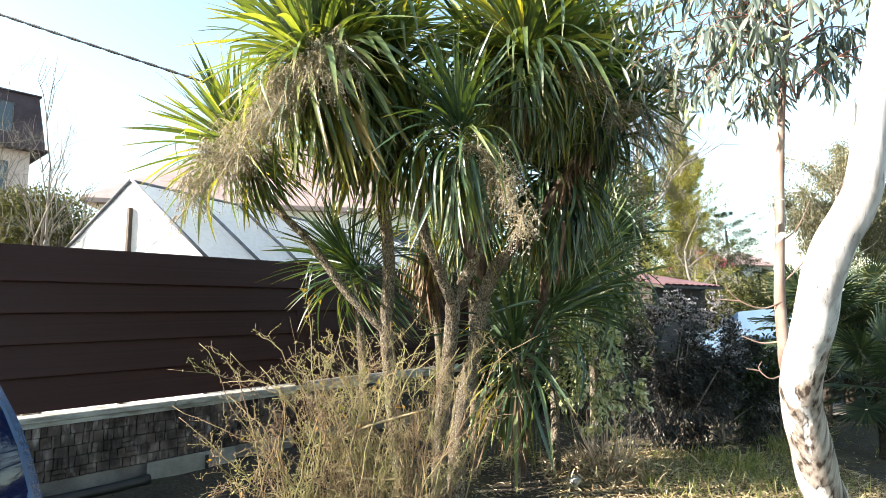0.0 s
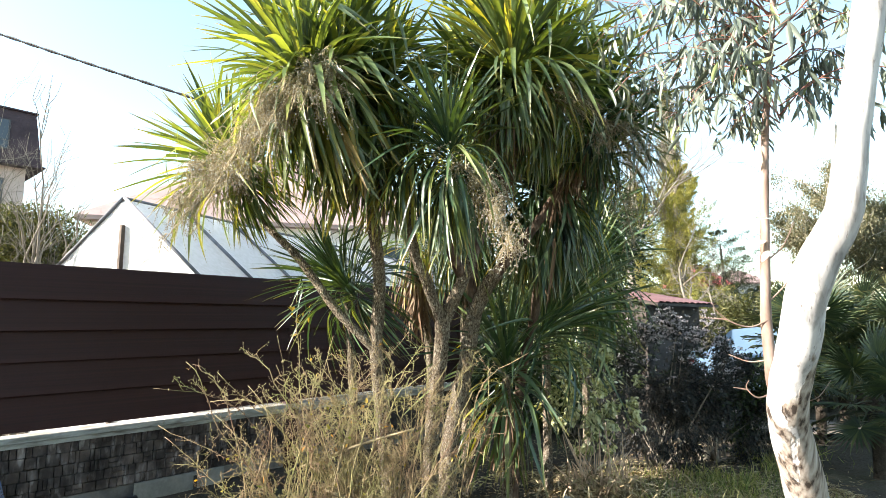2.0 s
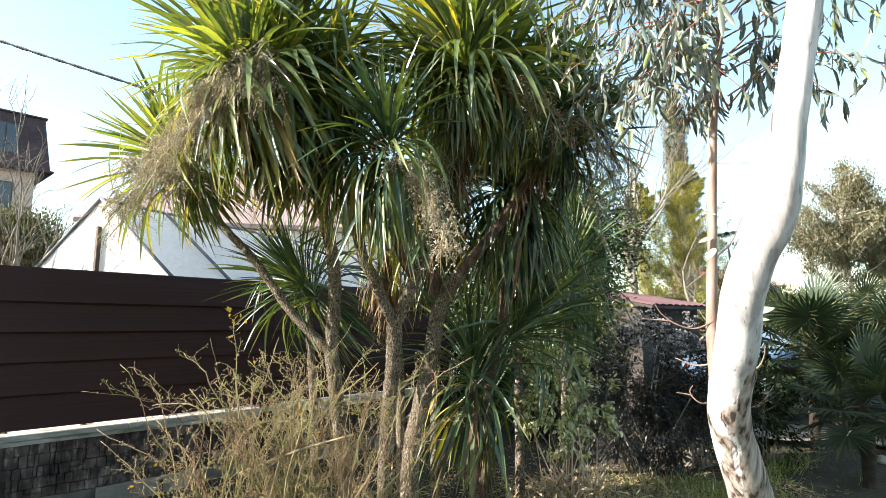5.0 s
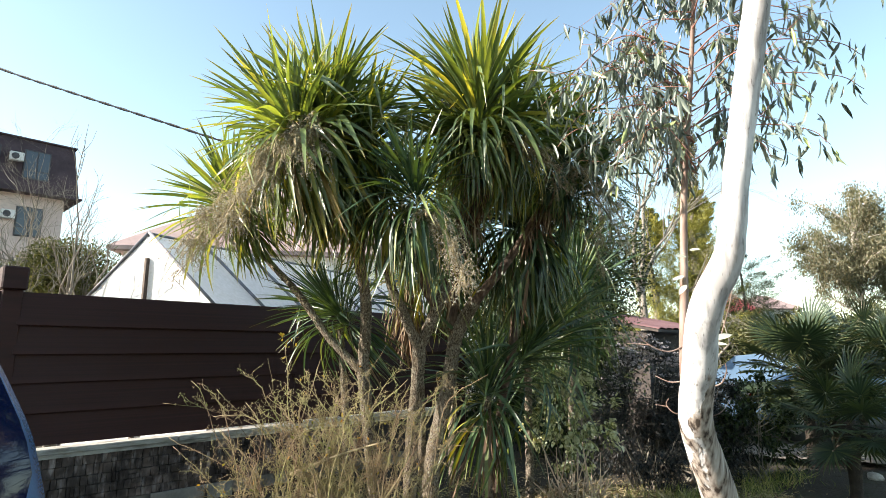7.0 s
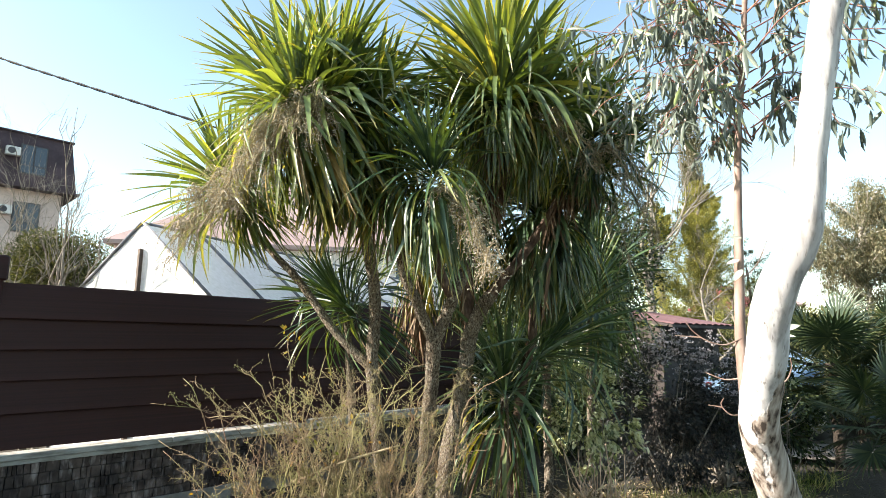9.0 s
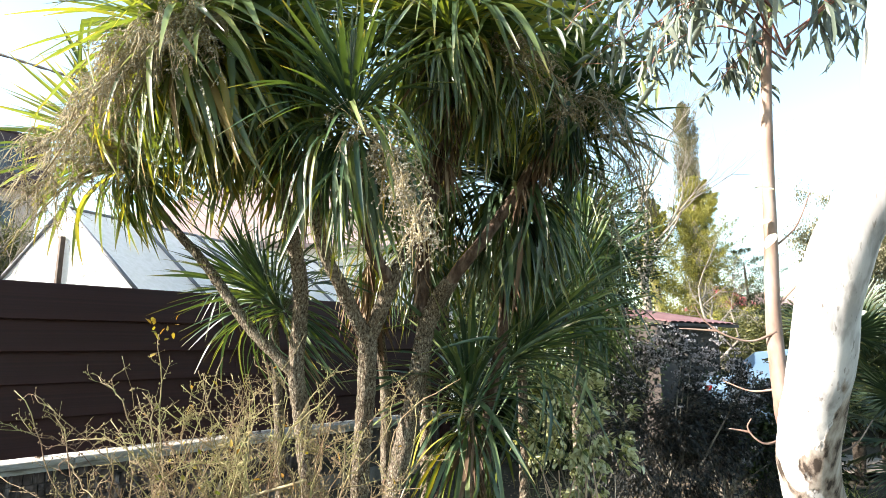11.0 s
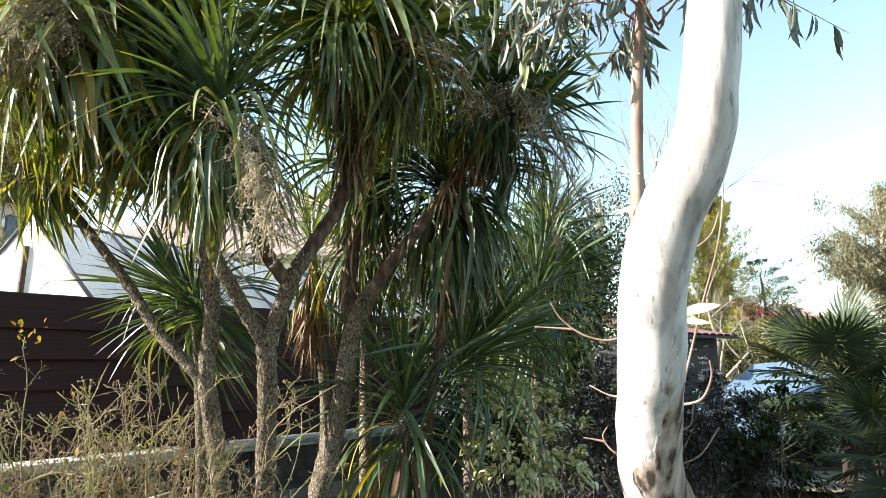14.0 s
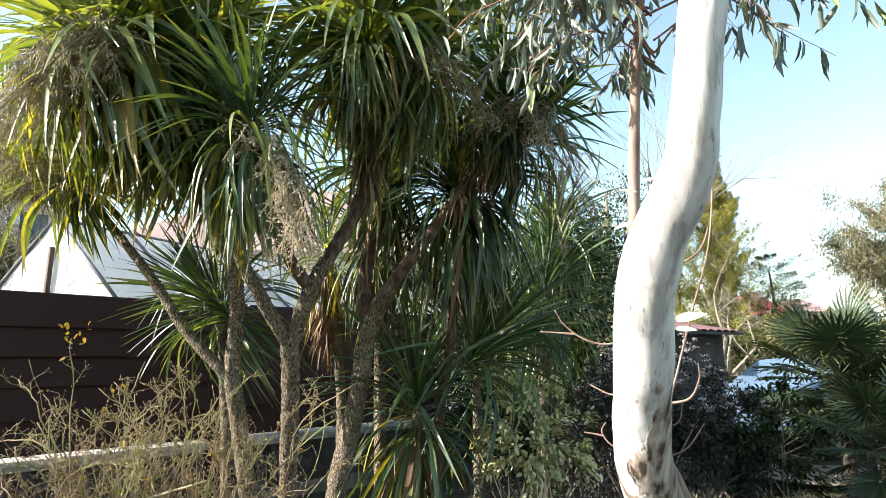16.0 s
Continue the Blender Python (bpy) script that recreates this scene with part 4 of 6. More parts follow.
    rosette(b, (0.38, 3.9, 3.18), 180, 0.76, 8, (-10, -10), 0.22, 0.04, 0.1, hang=0.6)
    stem(b, [(0.46, 3.93, 2.7), (0.62, 3.9, 2.9), (0.75, 3.8, 3.1)], 0.035, 0.03, "limb")
    stem(b, [(0.45, 3.95, 2.75), (0.4, 3.93, 2.95), (0.38, 3.9, 3.18)], 0.035, 0.03, "limb")
    rosette(b, (0.1, 3.14, 2.5), 150, 0.56, 34, (-6, 12), 0.32, 0.1, 0.0, 0.9, 1.15, leaf=MAT_BLADE_SHADE)
    rosette(b, (-0.17, 3.5, 2.62), 100, 0.52, 12, (0, 0), 0.36, 0.2, 0.05)
    panicle(b, (0.15, 3.05, 2.42), (0.44, 2.9, 1.86), 0.1, 52, 0.19, 38)
    panicle(b, (0.7, 3.6, 3.05), (1.08, 3.45, 2.8), 0.08, 18, 0.17, 22)
    panicle(b, (0.8, 3.7, 3.05), (1.2, 3.75, 2.7), 0.1, 20, 0.18, 22)
    # tall tree behind that leans over to a dark drooping head
    d = cordyline("tall leaning cordyline tree with dark ridged bark")
    stem(d, [(0.1, 4.74, -0.05), (0.115, 4.73, 0.4), (0.145, 4.71, 0.7), (0.215, 4.7, 1.0), (0.275, 4.675, 1.3), (0.325, 4.64, 1.6), (0.41, 4.58, 1.8), (0.5, 4.52, 1.94)], 0.085, 0.062, "trunk")
    stem(d, [(0.4, 4.585, 1.78), (0.55, 4.49, 2.0), (0.72, 4.43, 2.2), (0.93, 4.45, 2.5), (1.1, 4.47, 2.78), (1.22, 4.45, 3.02)], 0.05, 0.034, "limb", "", MAT_LIMB)
    stem(d, [(0.34, 4.63, 1.6), (0.31, 4.65, 1.85), (0.32, 4.66, 2.2), (0.38, 4.7, 2.6), (0.36, 4.85, 2.9), (0.33, 4.95, 3.2)], 0.056, 0.04, "limb", "", MAT_LIMB)
    rosette(d, (0.33, 5.0, 3.2), 150, 0.8, 10, (0, 0), 0.35, 0.06, 0.1, hang=0.6)
    rosette(d, (0.4, 4.75, 2.75), 230, 0.78, 10, (6, 0), 0.32, 0.04, 0.1, hang=0.7, leaf=MAT_BLADE_SHADE)
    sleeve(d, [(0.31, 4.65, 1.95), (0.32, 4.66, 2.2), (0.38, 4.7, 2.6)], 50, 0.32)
    rosette(d, (1.25, 4.43, 3.13), 300, 0.8, 24, (8, 0), 0.34, 0.03, 0.12, hang=0.55, leaf=MAT_BLADE_SHADE)
    rosette(d, (1.4, 4.6, 2.95), 120, 0.76, 8, (24, 0), 0.3, 0.04, 0.05, hang=0.6, leaf=MAT_BLADE_SHADE)
    sleeve(d, [(0.98, 4.45, 2.58), (1.1, 4.47, 2.78), (1.22, 4.45, 3.02)], 90, 0.4)
    for st, en, n in (((1.4, 4.2, 3.05), (1.72, 4.1, 2.5), 26), ((1.3, 4.05, 3.0), (1.5, 3.9, 2.62), 20), ((1.5, 4.5, 2.95), (1.85, 4.55, 2.35), 28), ((1.45, 4.7, 2.9), (1.7, 4.8, 2.2), 24)):
        panicle(d, st, en, 0.1, n, 0.2, 24)
    # thin stem with a dry skirt
    c = cordyline("thin cordyline stem with a dry brown leaf skirt")
    stem(c, [(0.0, 5.4, -0.05), (-0.02, 5.4, 0.7), (-0.03, 5.4, 1.1), (-0.06, 5.4, 1.42), (-0.09, 5.4, 1.62), (-0.15, 5.4, 1.9), (-0.18, 5.4, 2.3)], 0.05, 0.04, "trunk")
    sleeve(c, [(-0.13, 5.4, 1.82), (-0.15, 5.4, 1.95), (-0.18, 5.4, 2.22)], 130, 0.5)
    rosette(c, (-0.18, 5.4, 2.3), 90, 0.6, 6, (0, 0), 0.3, 0.25, 0.6, 0.8)
    # slender tree beside it
    e = cordyline("slender cordyline tree with one dark head")
    stem(e, [(0.7, 5.3, -0.05), (0.73, 5.3, 0.5), (0.76, 5.22, 0.95), (0.8, 5.1, 1.27), (0.87, 5.0, 1.62), (0.9, 4.96, 2.07), (0.93, 4.95, 2.4), (0.95, 4.95, 2.58)], 0.052, 0.042, "trunk", "", MAT_LIMB)
    rosette(e, (0.95, 4.86, 2.66), 380, 0.86, 40, (2, 8), 0.3, 0.03, 0.06, 0.9, 1.05, leaf=MAT_BLADE_SHADE)
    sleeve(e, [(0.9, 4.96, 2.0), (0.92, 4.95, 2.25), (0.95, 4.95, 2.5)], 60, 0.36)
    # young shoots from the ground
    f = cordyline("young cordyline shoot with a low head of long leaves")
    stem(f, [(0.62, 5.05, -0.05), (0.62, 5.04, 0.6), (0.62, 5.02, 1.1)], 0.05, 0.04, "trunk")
    rosette(f, (0.62, 5.0, 1.19), 98, 0.94, 44, (0, 6), 0.34, 0.1, 0.05, 0.82, 0.9, 0.4, leaf=MAT_BLADE_SHADE)
    sleeve(f, [(0.62, 5.04, 0.6), (0.62, 5.03, 0.8), (0.62, 5.02, 1.05)], 40, 0.6)
    g = cordyline("young cordyline shoot with long arching leaves")
    stem(g, [(1.05, 5.5, -0.05), (1.05, 5.48, 0.8), (1.04, 5.4, 1.35)], 0.05, 0.04, "trunk")
    rosette(g, (1.04, 5.36, 1.52), 140, 1.04, 30, (34, 0), 0.03, 0.015, 0.02, 0.52, 0.82, leaf=MAT_BLADE_SHADE)
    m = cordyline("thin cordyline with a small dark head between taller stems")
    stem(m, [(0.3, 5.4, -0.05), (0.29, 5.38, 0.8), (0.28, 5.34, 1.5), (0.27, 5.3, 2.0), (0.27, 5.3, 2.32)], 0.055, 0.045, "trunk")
    rosette(m, (0.27, 5.28, 2.38), 190, 0.66, 14, (-4, 6), 0.3, 0.06, 0.1, 0.85, 1.0, leaf=MAT_BLADE_SHADE)
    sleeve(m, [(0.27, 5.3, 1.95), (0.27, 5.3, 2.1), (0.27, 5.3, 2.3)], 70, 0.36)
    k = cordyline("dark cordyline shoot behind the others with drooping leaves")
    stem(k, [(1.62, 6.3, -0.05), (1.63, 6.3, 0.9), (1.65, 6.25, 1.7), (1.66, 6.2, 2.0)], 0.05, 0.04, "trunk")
    rosette(k, (1.66, 6.2, 2.05), 160, 0.95, 12, (10, 4), 0.35, 0.03, 0.03, 0.5, 1.0, leaf=MAT_BLADE_SHADE)
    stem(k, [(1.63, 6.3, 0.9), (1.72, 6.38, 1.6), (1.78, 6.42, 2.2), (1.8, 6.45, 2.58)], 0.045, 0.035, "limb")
    rosette(k, (1.8, 6.45, 2.64), 190, 0.8, 10, (4, 0), 0.3, 0.03, 0.03, 0.6, 1.0, leaf=MAT_BLADE_SHADE)
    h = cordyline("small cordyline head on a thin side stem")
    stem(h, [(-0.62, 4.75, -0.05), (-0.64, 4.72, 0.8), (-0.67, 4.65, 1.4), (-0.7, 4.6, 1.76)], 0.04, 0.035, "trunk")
    rosette(h, (-0.7, 4.58, 1.85), 200, 0.66, 30, (-42, 4), 0.16, 0.05, 0.03, 0.6, 0.8, leaf=MAT_BLADE_SHADE)


rng = np.random.default_rng(24)
make_cordylines()


# ---------- rose bush ----------
def make_roses():
    rose = thing("rose_bush", (-0.45, 3.45, 0), label="leafless tangled rose bush with green and tan canes", category="shrub")
    leaves = []
    for i in range(140):
        a = rng.uniform(0, 2 * math.pi)
        base = np.array([rng.normal(-0.02, 0.26), rng.normal(0.02, 0.16), -0.02])
        h = rng.uniform(0.5, 1.38)
        out = rng.uniform(0.06, 0.62)
        d = np.array([math.cos(a) * 1.2, math.sin(a) * 0.6, 0])
        pts = [base, base + d * out * 0.25 + [0, 0, h * 0.5], base + d * out * 0.7 + rng.normal(0, 0.05, 3) + [0, 0, h * 0.88], base + d * out * rng.uniform(0.9, 1.3) + rng.normal(0, 0.06, 3) + [0, 0, h * rng.uniform(0.95, 1.15)]]
        if i == 0:
            pts = [base, (-0.4, -0.1, 0.55), (-0.75, -0.15, 0.95), (-0.97, -0.15, 1.27)]
        if i == 1:
            pts = [base, (-0.25, -0.1, 0.7), (-0.3, -0.12, 1.25), (-0.32, -0.13, 1.58)]
        b = Build()
        r = rng.uniform(0.0022, 0.0052)
        line = spline(pts, 6)
        line[2:] += np.cumsum(rng.normal(0, 0.009, (len(line) - 2, 3)), 0)
        tube(b, line, np.linspace(r, r * 0.45, len(line)), 6, 1)
        for k in range(int(rng.integers(9, 16))):
            q = int(rng.uniform(0.3, 0.98) * (len(line) - 2))
            p = line[q]
            way = line[q + 1] - line[q]
            way = way / (np.linalg.norm(way) + 1e-9) + rng.normal(0, 0.6, 3) + [0, 0, 0.2]
            shoot = [p]
            for j in range(int(rng.integers(4, 8))):
                way = way / np.linalg.norm(way) + rng.normal(0, 0.34, 3)
                shoot.append(shoot[-1] + way / np.linalg.norm(way) * rng.uniform(0.014, 0.034))
            tube(b, shoot, np.linspace(0.0019, 0.001, len(shoot)), 4, 1)
            for o in shoot[1:]:
                t = o + rng.normal(0, 0.016, 3) + [0, 0, 0.008]
                twig(b, o, t, 0.0013)
                b.add(OCTA_V * rng.uniform(0.002, 0.0042) * [1, 1, 1.5] + t, OCTA_F)
                if rng.random() < 0.025:
                    leaves.append(t)
        for k in range(18):
            o = line[int(rng.uniform(0.1, 1) * (len(line) - 1))] + rng.normal(0, 0.006, 3)
            b.add(OCTA_V * rng.uniform(0.0025, 0.0055) * [1, 1, 1.4] + o, OCTA_F)
        part("cane", b, MAT_CANE, rose)
    for a, e in (((-0.02, -0.05, 0.0), (0.1, -0.12, 0.62)), ((0.05, 0, 0.0), (0.3, -0.1, 0.6)), ((-0.2, 0.05, 0.1), (-0.02, -0.1, 0.95)), ((-0.3, 0, 0.72), (0.35, -0.1, 0.95)), ((-0.15, -0.1, 0.62), (0.2, -0.15, 0.58))):
        b = Build()
        a, e = np.array(a), np.array(e)
        tube(b, [a, (a + e) / 2 + rng.normal(0, 0.02, 3), e], [0.009, 0.008, 0.006], 6, 4)
        part("dead_cane", b, MAT_STALK, rose, "pale dry dead cane")
    tip = np.array([-0.32, -0.13, 1.58])
    pl = np.array(leaves + [tip + rng.normal(0, 0.03, 3) for k in range(16)])
    part("leaf_scatter", leaves_on(Build(), pl, 0.035, 0.45, -0.2), MAT_ROSE_LEAF, rose, "few yellow and orange leaves")["kind"] = "stuff"


rng = np.random.default_rng(25)
make_roses()


# ---------- gum trees ----------
def make_gum():
    g = thing("gum_tree", label="white-barked gum tree with a curved trunk and peeling base", category="tree")
    pts = [(2.14, 3.02, -0.06), (2.05, 2.97, 0.3), (1.932, 2.917, 0.5), (1.812, 2.852, 0.7), (1.745, 2.786, 0.85), (1.678, 2.717, 1.0), (1.615, 2.64, 1.15), (1.59, 2.56, 1.3), (1.584, 2.477, 1.45), (1.577, 2.414, 1.6), (1.586, 2.376, 1.7), (1.61, 2.344, 1.8), (1.655, 2.31, 1.9), (1.69, 2.278, 2.0), (1.701, 2.261, 2.1), (1.713, 2.254, 2.2), (1.735, 2.228, 2.4), (1.775, 2.188, 2.7), (1.817, 2.147, 3.0), (1.857, 2.107, 3.3), (1.94, 2.06, 4.0), (2.02, 2.04, 5.0)]
    rad = [0.112, 0.102, 0.097, 0.093, 0.09, 0.086, 0.083, 0.082, 0.0815, 0.081, 0.079, 0.0765, 0.073, 0.068, 0.065, 0.0635, 0.061, 0.061, 0.062, 0.061, 0.055, 0.045]
    part("trunk", tube(Build(), pts, rad, 48, 12, 0.07, 9), MAT_GUM, g)
    for p in ([(1.66, 2.58, 1.2), (1.72, 2.57, 1.23), (1.77, 2.56, 1.3)], [(1.66, 2.6, 1.28), (1.71, 2.6, 1.3), (1.725, 2.6, 1.36)]):
        part("twig", tube(Build(), p, np.linspace(0.0028, 0.0015, len(p)), 6, 6), MAT_THIN_BARK, g, "thin bare twig")
    t = thing("young_gum_tree", label="slender young gum tree with tan bark and grey-green leaves", category="tree")
    pts = [(2.12, 3.16, -0.05), (2.03, 3.12, 0.4), (1.89, 3.0, 0.8), (1.76, 2.88, 1.08), (1.66, 2.81, 1.24), (1.61, 2.74, 1.36), (1.64, 2.8, 1.6), (1.67, 2.82, 1.92), (1.69, 2.82, 2.25), (1.72, 2.82, 2.59), (1.78, 2.8, 3.12), (1.84, 2.8, 3.68), (1.9, 2.8, 4.4)]
    part("trunk", tube(Build(), pts, np.linspace(0.04, 0.01, len(pts)), 16, 8, 0.06, 14), MAT_THIN_BARK, t)
    for p in ([(1.63, 2.77, 1.56), (1.55, 2.78, 1.53), (1.47, 2.79, 1.55), (1.41, 2.81, 1.6), (1.38, 2.81, 1.65)], [(1.45, 2.8, 1.565), (1.4, 2.82, 1.57), (1.33, 2.83, 1.575)], [(1.68, 2.82, 1.86), (1.75, 2.8, 1.93), (1.8, 2.78, 2.05)],
              [(1.63, 2.8, 1.37), (1.57, 2.86, 1.36), (1.51, 2.93, 1.39)], [(1.66, 2.81, 1.22), (1.58, 2.79, 1.195), (1.54, 2.79, 1.21), (1.52, 2.8, 1.245), (1.535, 2.8, 1.275)], [(1.53, 2.8, 1.23), (1.5, 2.81, 1.235), (1.465, 2.815, 1.24)],
              [(1.655, 2.8, 1.65), (1.72, 2.78, 1.72), (1.775, 2.77, 1.79), (1.86, 2.72, 1.95), (1.92, 2.68, 2.18)], [(1.77, 2.77, 1.78), (1.86, 2.74, 1.84), (1.9, 2.73, 1.94)],
              [(1.7, 2.84, 1.17), (1.74, 2.72, 1.4), (1.8, 2.69, 1.62), (1.87, 2.68, 1.85), (1.91, 2.68, 2.15)], [(1.73, 2.75, 1.34), (1.78, 2.7, 1.36), (1.81, 2.69, 1.42), (1.81, 2.69, 1.47)]):
        part("twig", tube(Build(), p, np.linspace(0.0048, 0.002, len(p)), 6, 6), MAT_THIN_BARK, t, "bare side twig")
    place, way = [], []
    for i in range(34):
        z = 2.62 + 1.75 * (i + rng.random()) / 34
        k = np.clip((z - 2.59) / 1.8, 0, 1)
        p = np.array([1.72 + 0.18 * k, 2.81, z])
        a = rng.uniform(0, 2 * math.pi)
        reach = rng.uniform(0.3, 0.85) * (1.0 if z < 3.9 else 0.7)
        d = np.array([math.cos(a), math.sin(a), 0]) * reach
        line = spline([p, p + d * 0.5 + [0, 0, 0.16 * reach + 0.05], p + d + [0, 0, rng.uniform(-0.12, 0.1)]], 6)
        b = Build()
        tube(b, line, np.linspace(0.0055, 0.002, len(line)), 5, 1)
        ends = [(line[int(q * (len(line) - 1))], q) for q in rng.uniform(0.25, 1, 10)]
        for o, q in ends:
            e = o + rng.normal(0, 0.12, 3) + d * 0.25 + [0, 0, -0.06]
            twig(b, o, e, 0.0022)
            n = int(rng.integers(4, 8))
            place.append(o + (e - o) * rng.uniform(0.1, 1.05, (n, 1)))
        part("branch", b, MAT_TWIG_RED, t, "reddish twigs")
    # spray that reaches out to the open side
    for end in ((2.55, 2.65, 3.28), (2.5, 2.6, 3.05), (2.35, 2.65, 2.75), (2.45, 2.75, 3.4), (1.3, 2.55, 2.85), (1.25, 2.6, 3.1), (2.2, 2.5, 2.95), (2.3, 2.9, 3.15), (2.1, 2.7, 2.7), (1.35, 2.7, 2.7), (1.15, 2.72, 3.02), (1.05, 3.05, 3.2), (1.12, 2.95, 2.88), (1.3, 2.75, 2.85), (1.38, 2.9, 2.66), (1.4, 2.45, 2.68), (1.2, 3.1, 3.05)):
        p = np.array([1.78, 2.8, end[2] - 0.1])
        e = np.array(end)
        line = spline([p, (p + e) / 2 + [0, 0, 0.12], e + [0, 0, 0.02], e + (e - p) * 0.18 + [0, 0, -0.1]], 6)
        b = Build()
        tube(b, line, np.linspace(0.0045, 0.0018, len(line)), 5, 1)
        part("branch", b, MAT_TWIG_RED, t, "reddish twigs")
        for q in np.linspace(0.12, 1, 28):
            o = line[int(q * (len(line) - 1))]
            place.append((o + rng.normal(0, 0.05, 3))[None])
    place = np.concatenate(place)
    lv = leaf_shape(0.17)
    crown = Build()
    n = len(place)
    d = rng.normal(0, 0.32, (n, 3)) + [0, 0, -0.9]
    single = rng.permutation(n)[:240]
    rest = np.setdiff1d(np.arange(n), single)
    ups = rng.normal(0, 1, (n, 3)) * [1, 1, 0.2]
    scatter(crown, place[rest], d[rest], ups[rest], lv, LEAF_F, LEAF_UV, rng.uniform(0.085, 0.15, len(rest)))
    head = part("crown", crown, MAT_GUM_LEAF, t, "drooping grey-green leaves")
    head["kind"] = "stuff"
    one = Build().add(lv, LEAF_F, LEAF_UV).mesh("leaf", MAT_GUM_LEAF)
    for i in single:
        x = Vector(d[i]).normalized()
        y = Vector(ups[i]).cross(x).normalized()
        z = x.cross(y)
        s = rng.uniform(0.09, 0.15)
        ob = part("leaf", one, MAT_GUM_LEAF, head)
        ob.matrix_local = Matrix.Translation(place[i]) @ Matrix((x, y, z)).transposed().to_4x4() @ Matrix.Scale(s, 4)
    # a few large pale leaves on twigs
    rim = [(q, math.sin(math.pi * q ** 0.8) ** 0.8 * 0.2) for q in np.linspace(0, 1, 10)]
    v = [(q, w * e, 0.06 * abs(e) - 0.18 * q * q + 0.1 * q) for q, w in rim for e in (-1, 0, 1)]
    f = [(3 * k + e, 3 * k + e + 1, 3 * k + e + 4, 3 * k + e + 3) for k in range(9) for e in (0, 1)]
    big = Build().add(v, f, [(0.5 + 0.5 * e, q) for q, w in rim for e in (-1, 0, 1)]).mesh("pale_leaf", MAT_PALE_LEAF)
    for owner, at, way, size in ((g, (1.71, 2.58, 1.59), (1, 0.1, 0.3), 0.11), (g, (1.71, 2.58, 1.57), (1, -0.3, -0.02), 0.065),
                                 (t, (1.68, 2.79, 2.06), (-1, -0.2, 0.1), 0.075), (t, (1.66, 2.79, 1.95), (-1, 0, -0.3), 0.07), (t, (1.67, 2.79, 1.9), (-0.8, -0.4, -0.8), 0.085), (t, (1.7, 2.79, 2.1), (1, -0.4, 0.1), 0.06)):
        x = Vector(way).normalized()
        y = Vector((-0.3, -0.7, 0.8)).cross(x).normalized()
        ob = part("pale_leaf", big, MAT_PALE_LEAF, owner, "large whitish leaf")
        ob.matrix_local = Matrix.Translation(at) @ Matrix((x, y, x.cross(y))).transposed().to_4x4() @ Matrix.Scale(size, 4)


rng = np.random.default_rng(26)
make_gum()


# ---------- shrubs and trees ----------
def blob_points(n, centre, radii, lumps=9, hollow=0.55, size=(0.35, 0.62), spread=0.42):
    """Points in an uneven, lumpy crown."""
    c, r = np.array(centre, float), np.array(radii, float)
    out = []
    cores = [(rng.normal(0, 1, 3), rng.uniform(*size)) for k in range(lumps)]
    for k, (o, s) in enumerate(cores):
        o = o / np.linalg.norm(o) * min(np.linalg.norm(o) * spread, 1.0)
        m = n // lumps
        p = rng.normal(0, 1, (m, 3))
        p /= np.linalg.norm(p, axis=1)[:, None]
        p *= s * rng.uniform(hollow, 1.05, (m, 1))
        out.append(c + (p + o) * r)
    return np.concatenate(out)


def cone_points(n, foot, height, radius, low=0.08, branches=120, rise=0.6, blunt=3.0):
    """Leaf places along the uneven branches of a conifer; rise: upward slope of a branch, blunt: how full the top is."""
    out = []
    for i in range(branches):
        q = low + (0.985 - low) * rng.random() ** (0.95 if blunt > 5 else 1.25)
        a = rng.uniform(0, 2 * math.pi)
        r = radius * min(1.0, (1.03 - q) * blunt) * min(1, 0.6 + 2.5 * q) * rng.uniform(0.5, 1.2)
        w = rng.random(n // branches) ** 0.6
        x = np.stack([math.cos(a) * r * w, math.sin(a) * r * w, q * height + r * rise * w ** 1.6], 1)
        out.append(np.array(foot) + x + rng.normal(0, 1, x.shape) * (0.1 + 0.13 * r) * (1.15 - w[:, None]) * [1, 1, 0.7])
    return np.concatenate(out)


def shrub(name, centre, radii, n, length, width, mat, label, lumps=9, base=None, flowers=0, twig_mat=None, hollow=0.5, group="", size=(0.35, 0.62), spread=0.42, stem_r=0.016):
    s = thing(name, label=label, category="shrub", group=group)
    pts = blob_points(n, centre, radii, lumps, hollow, size, spread)
    pts = pts[pts[:, 2] > 0.02]
    foot = np.array(base or (centre[0], centre[1], 0.0))
    b = Build()
    for i in range(16):
        e = pts[rng.integers(len(pts))]
        m = foot + (e - foot) * 0.5 + rng.normal(0, 0.06, 3) * np.array(radii)
        o = foot + rng.normal(0, 0.12, 3) * [radii[0], radii[1], 0] - [0, 0, 0.03]
        tube(b, [o, m, e], [stem_r, stem_r * 0.6, stem_r * 0.25], 5, 4)
    part("stem", b, twig_mat or MAT_GREY_BARK, s)
    out = pts - np.array(centre)
    out /= np.linalg.norm(out, axis=1)[:, None]
    part("foliage", leaves_on(Build(), pts, length, width, 0.25, out), mat, s)["kind"] = "stuff"
    if flowers:
        top = pts[np.argsort(pts[:, 2] + rng.normal(0, 0.25, len(pts)) - 0.4 * pts[:, 1])[-flowers * 3:]][::3]
        fb = Build()
        for p in top:
            q = p + rng.normal(0, 0.018, (10, 3)) * [1, 1, 0.4]
            scatter(fb, q, np.tile([1.0, 0, 0], (10, 1)), np.tile([0, 0, 1.0], (10, 1)), OCTA_V, OCTA_F, np.zeros((6, 2)), rng.uniform(0.006, 0.011, 10))
        part("blossom", fb, MAT_FLOWER, s, "dull pale flower heads")["kind"] = "stuff"
    return s


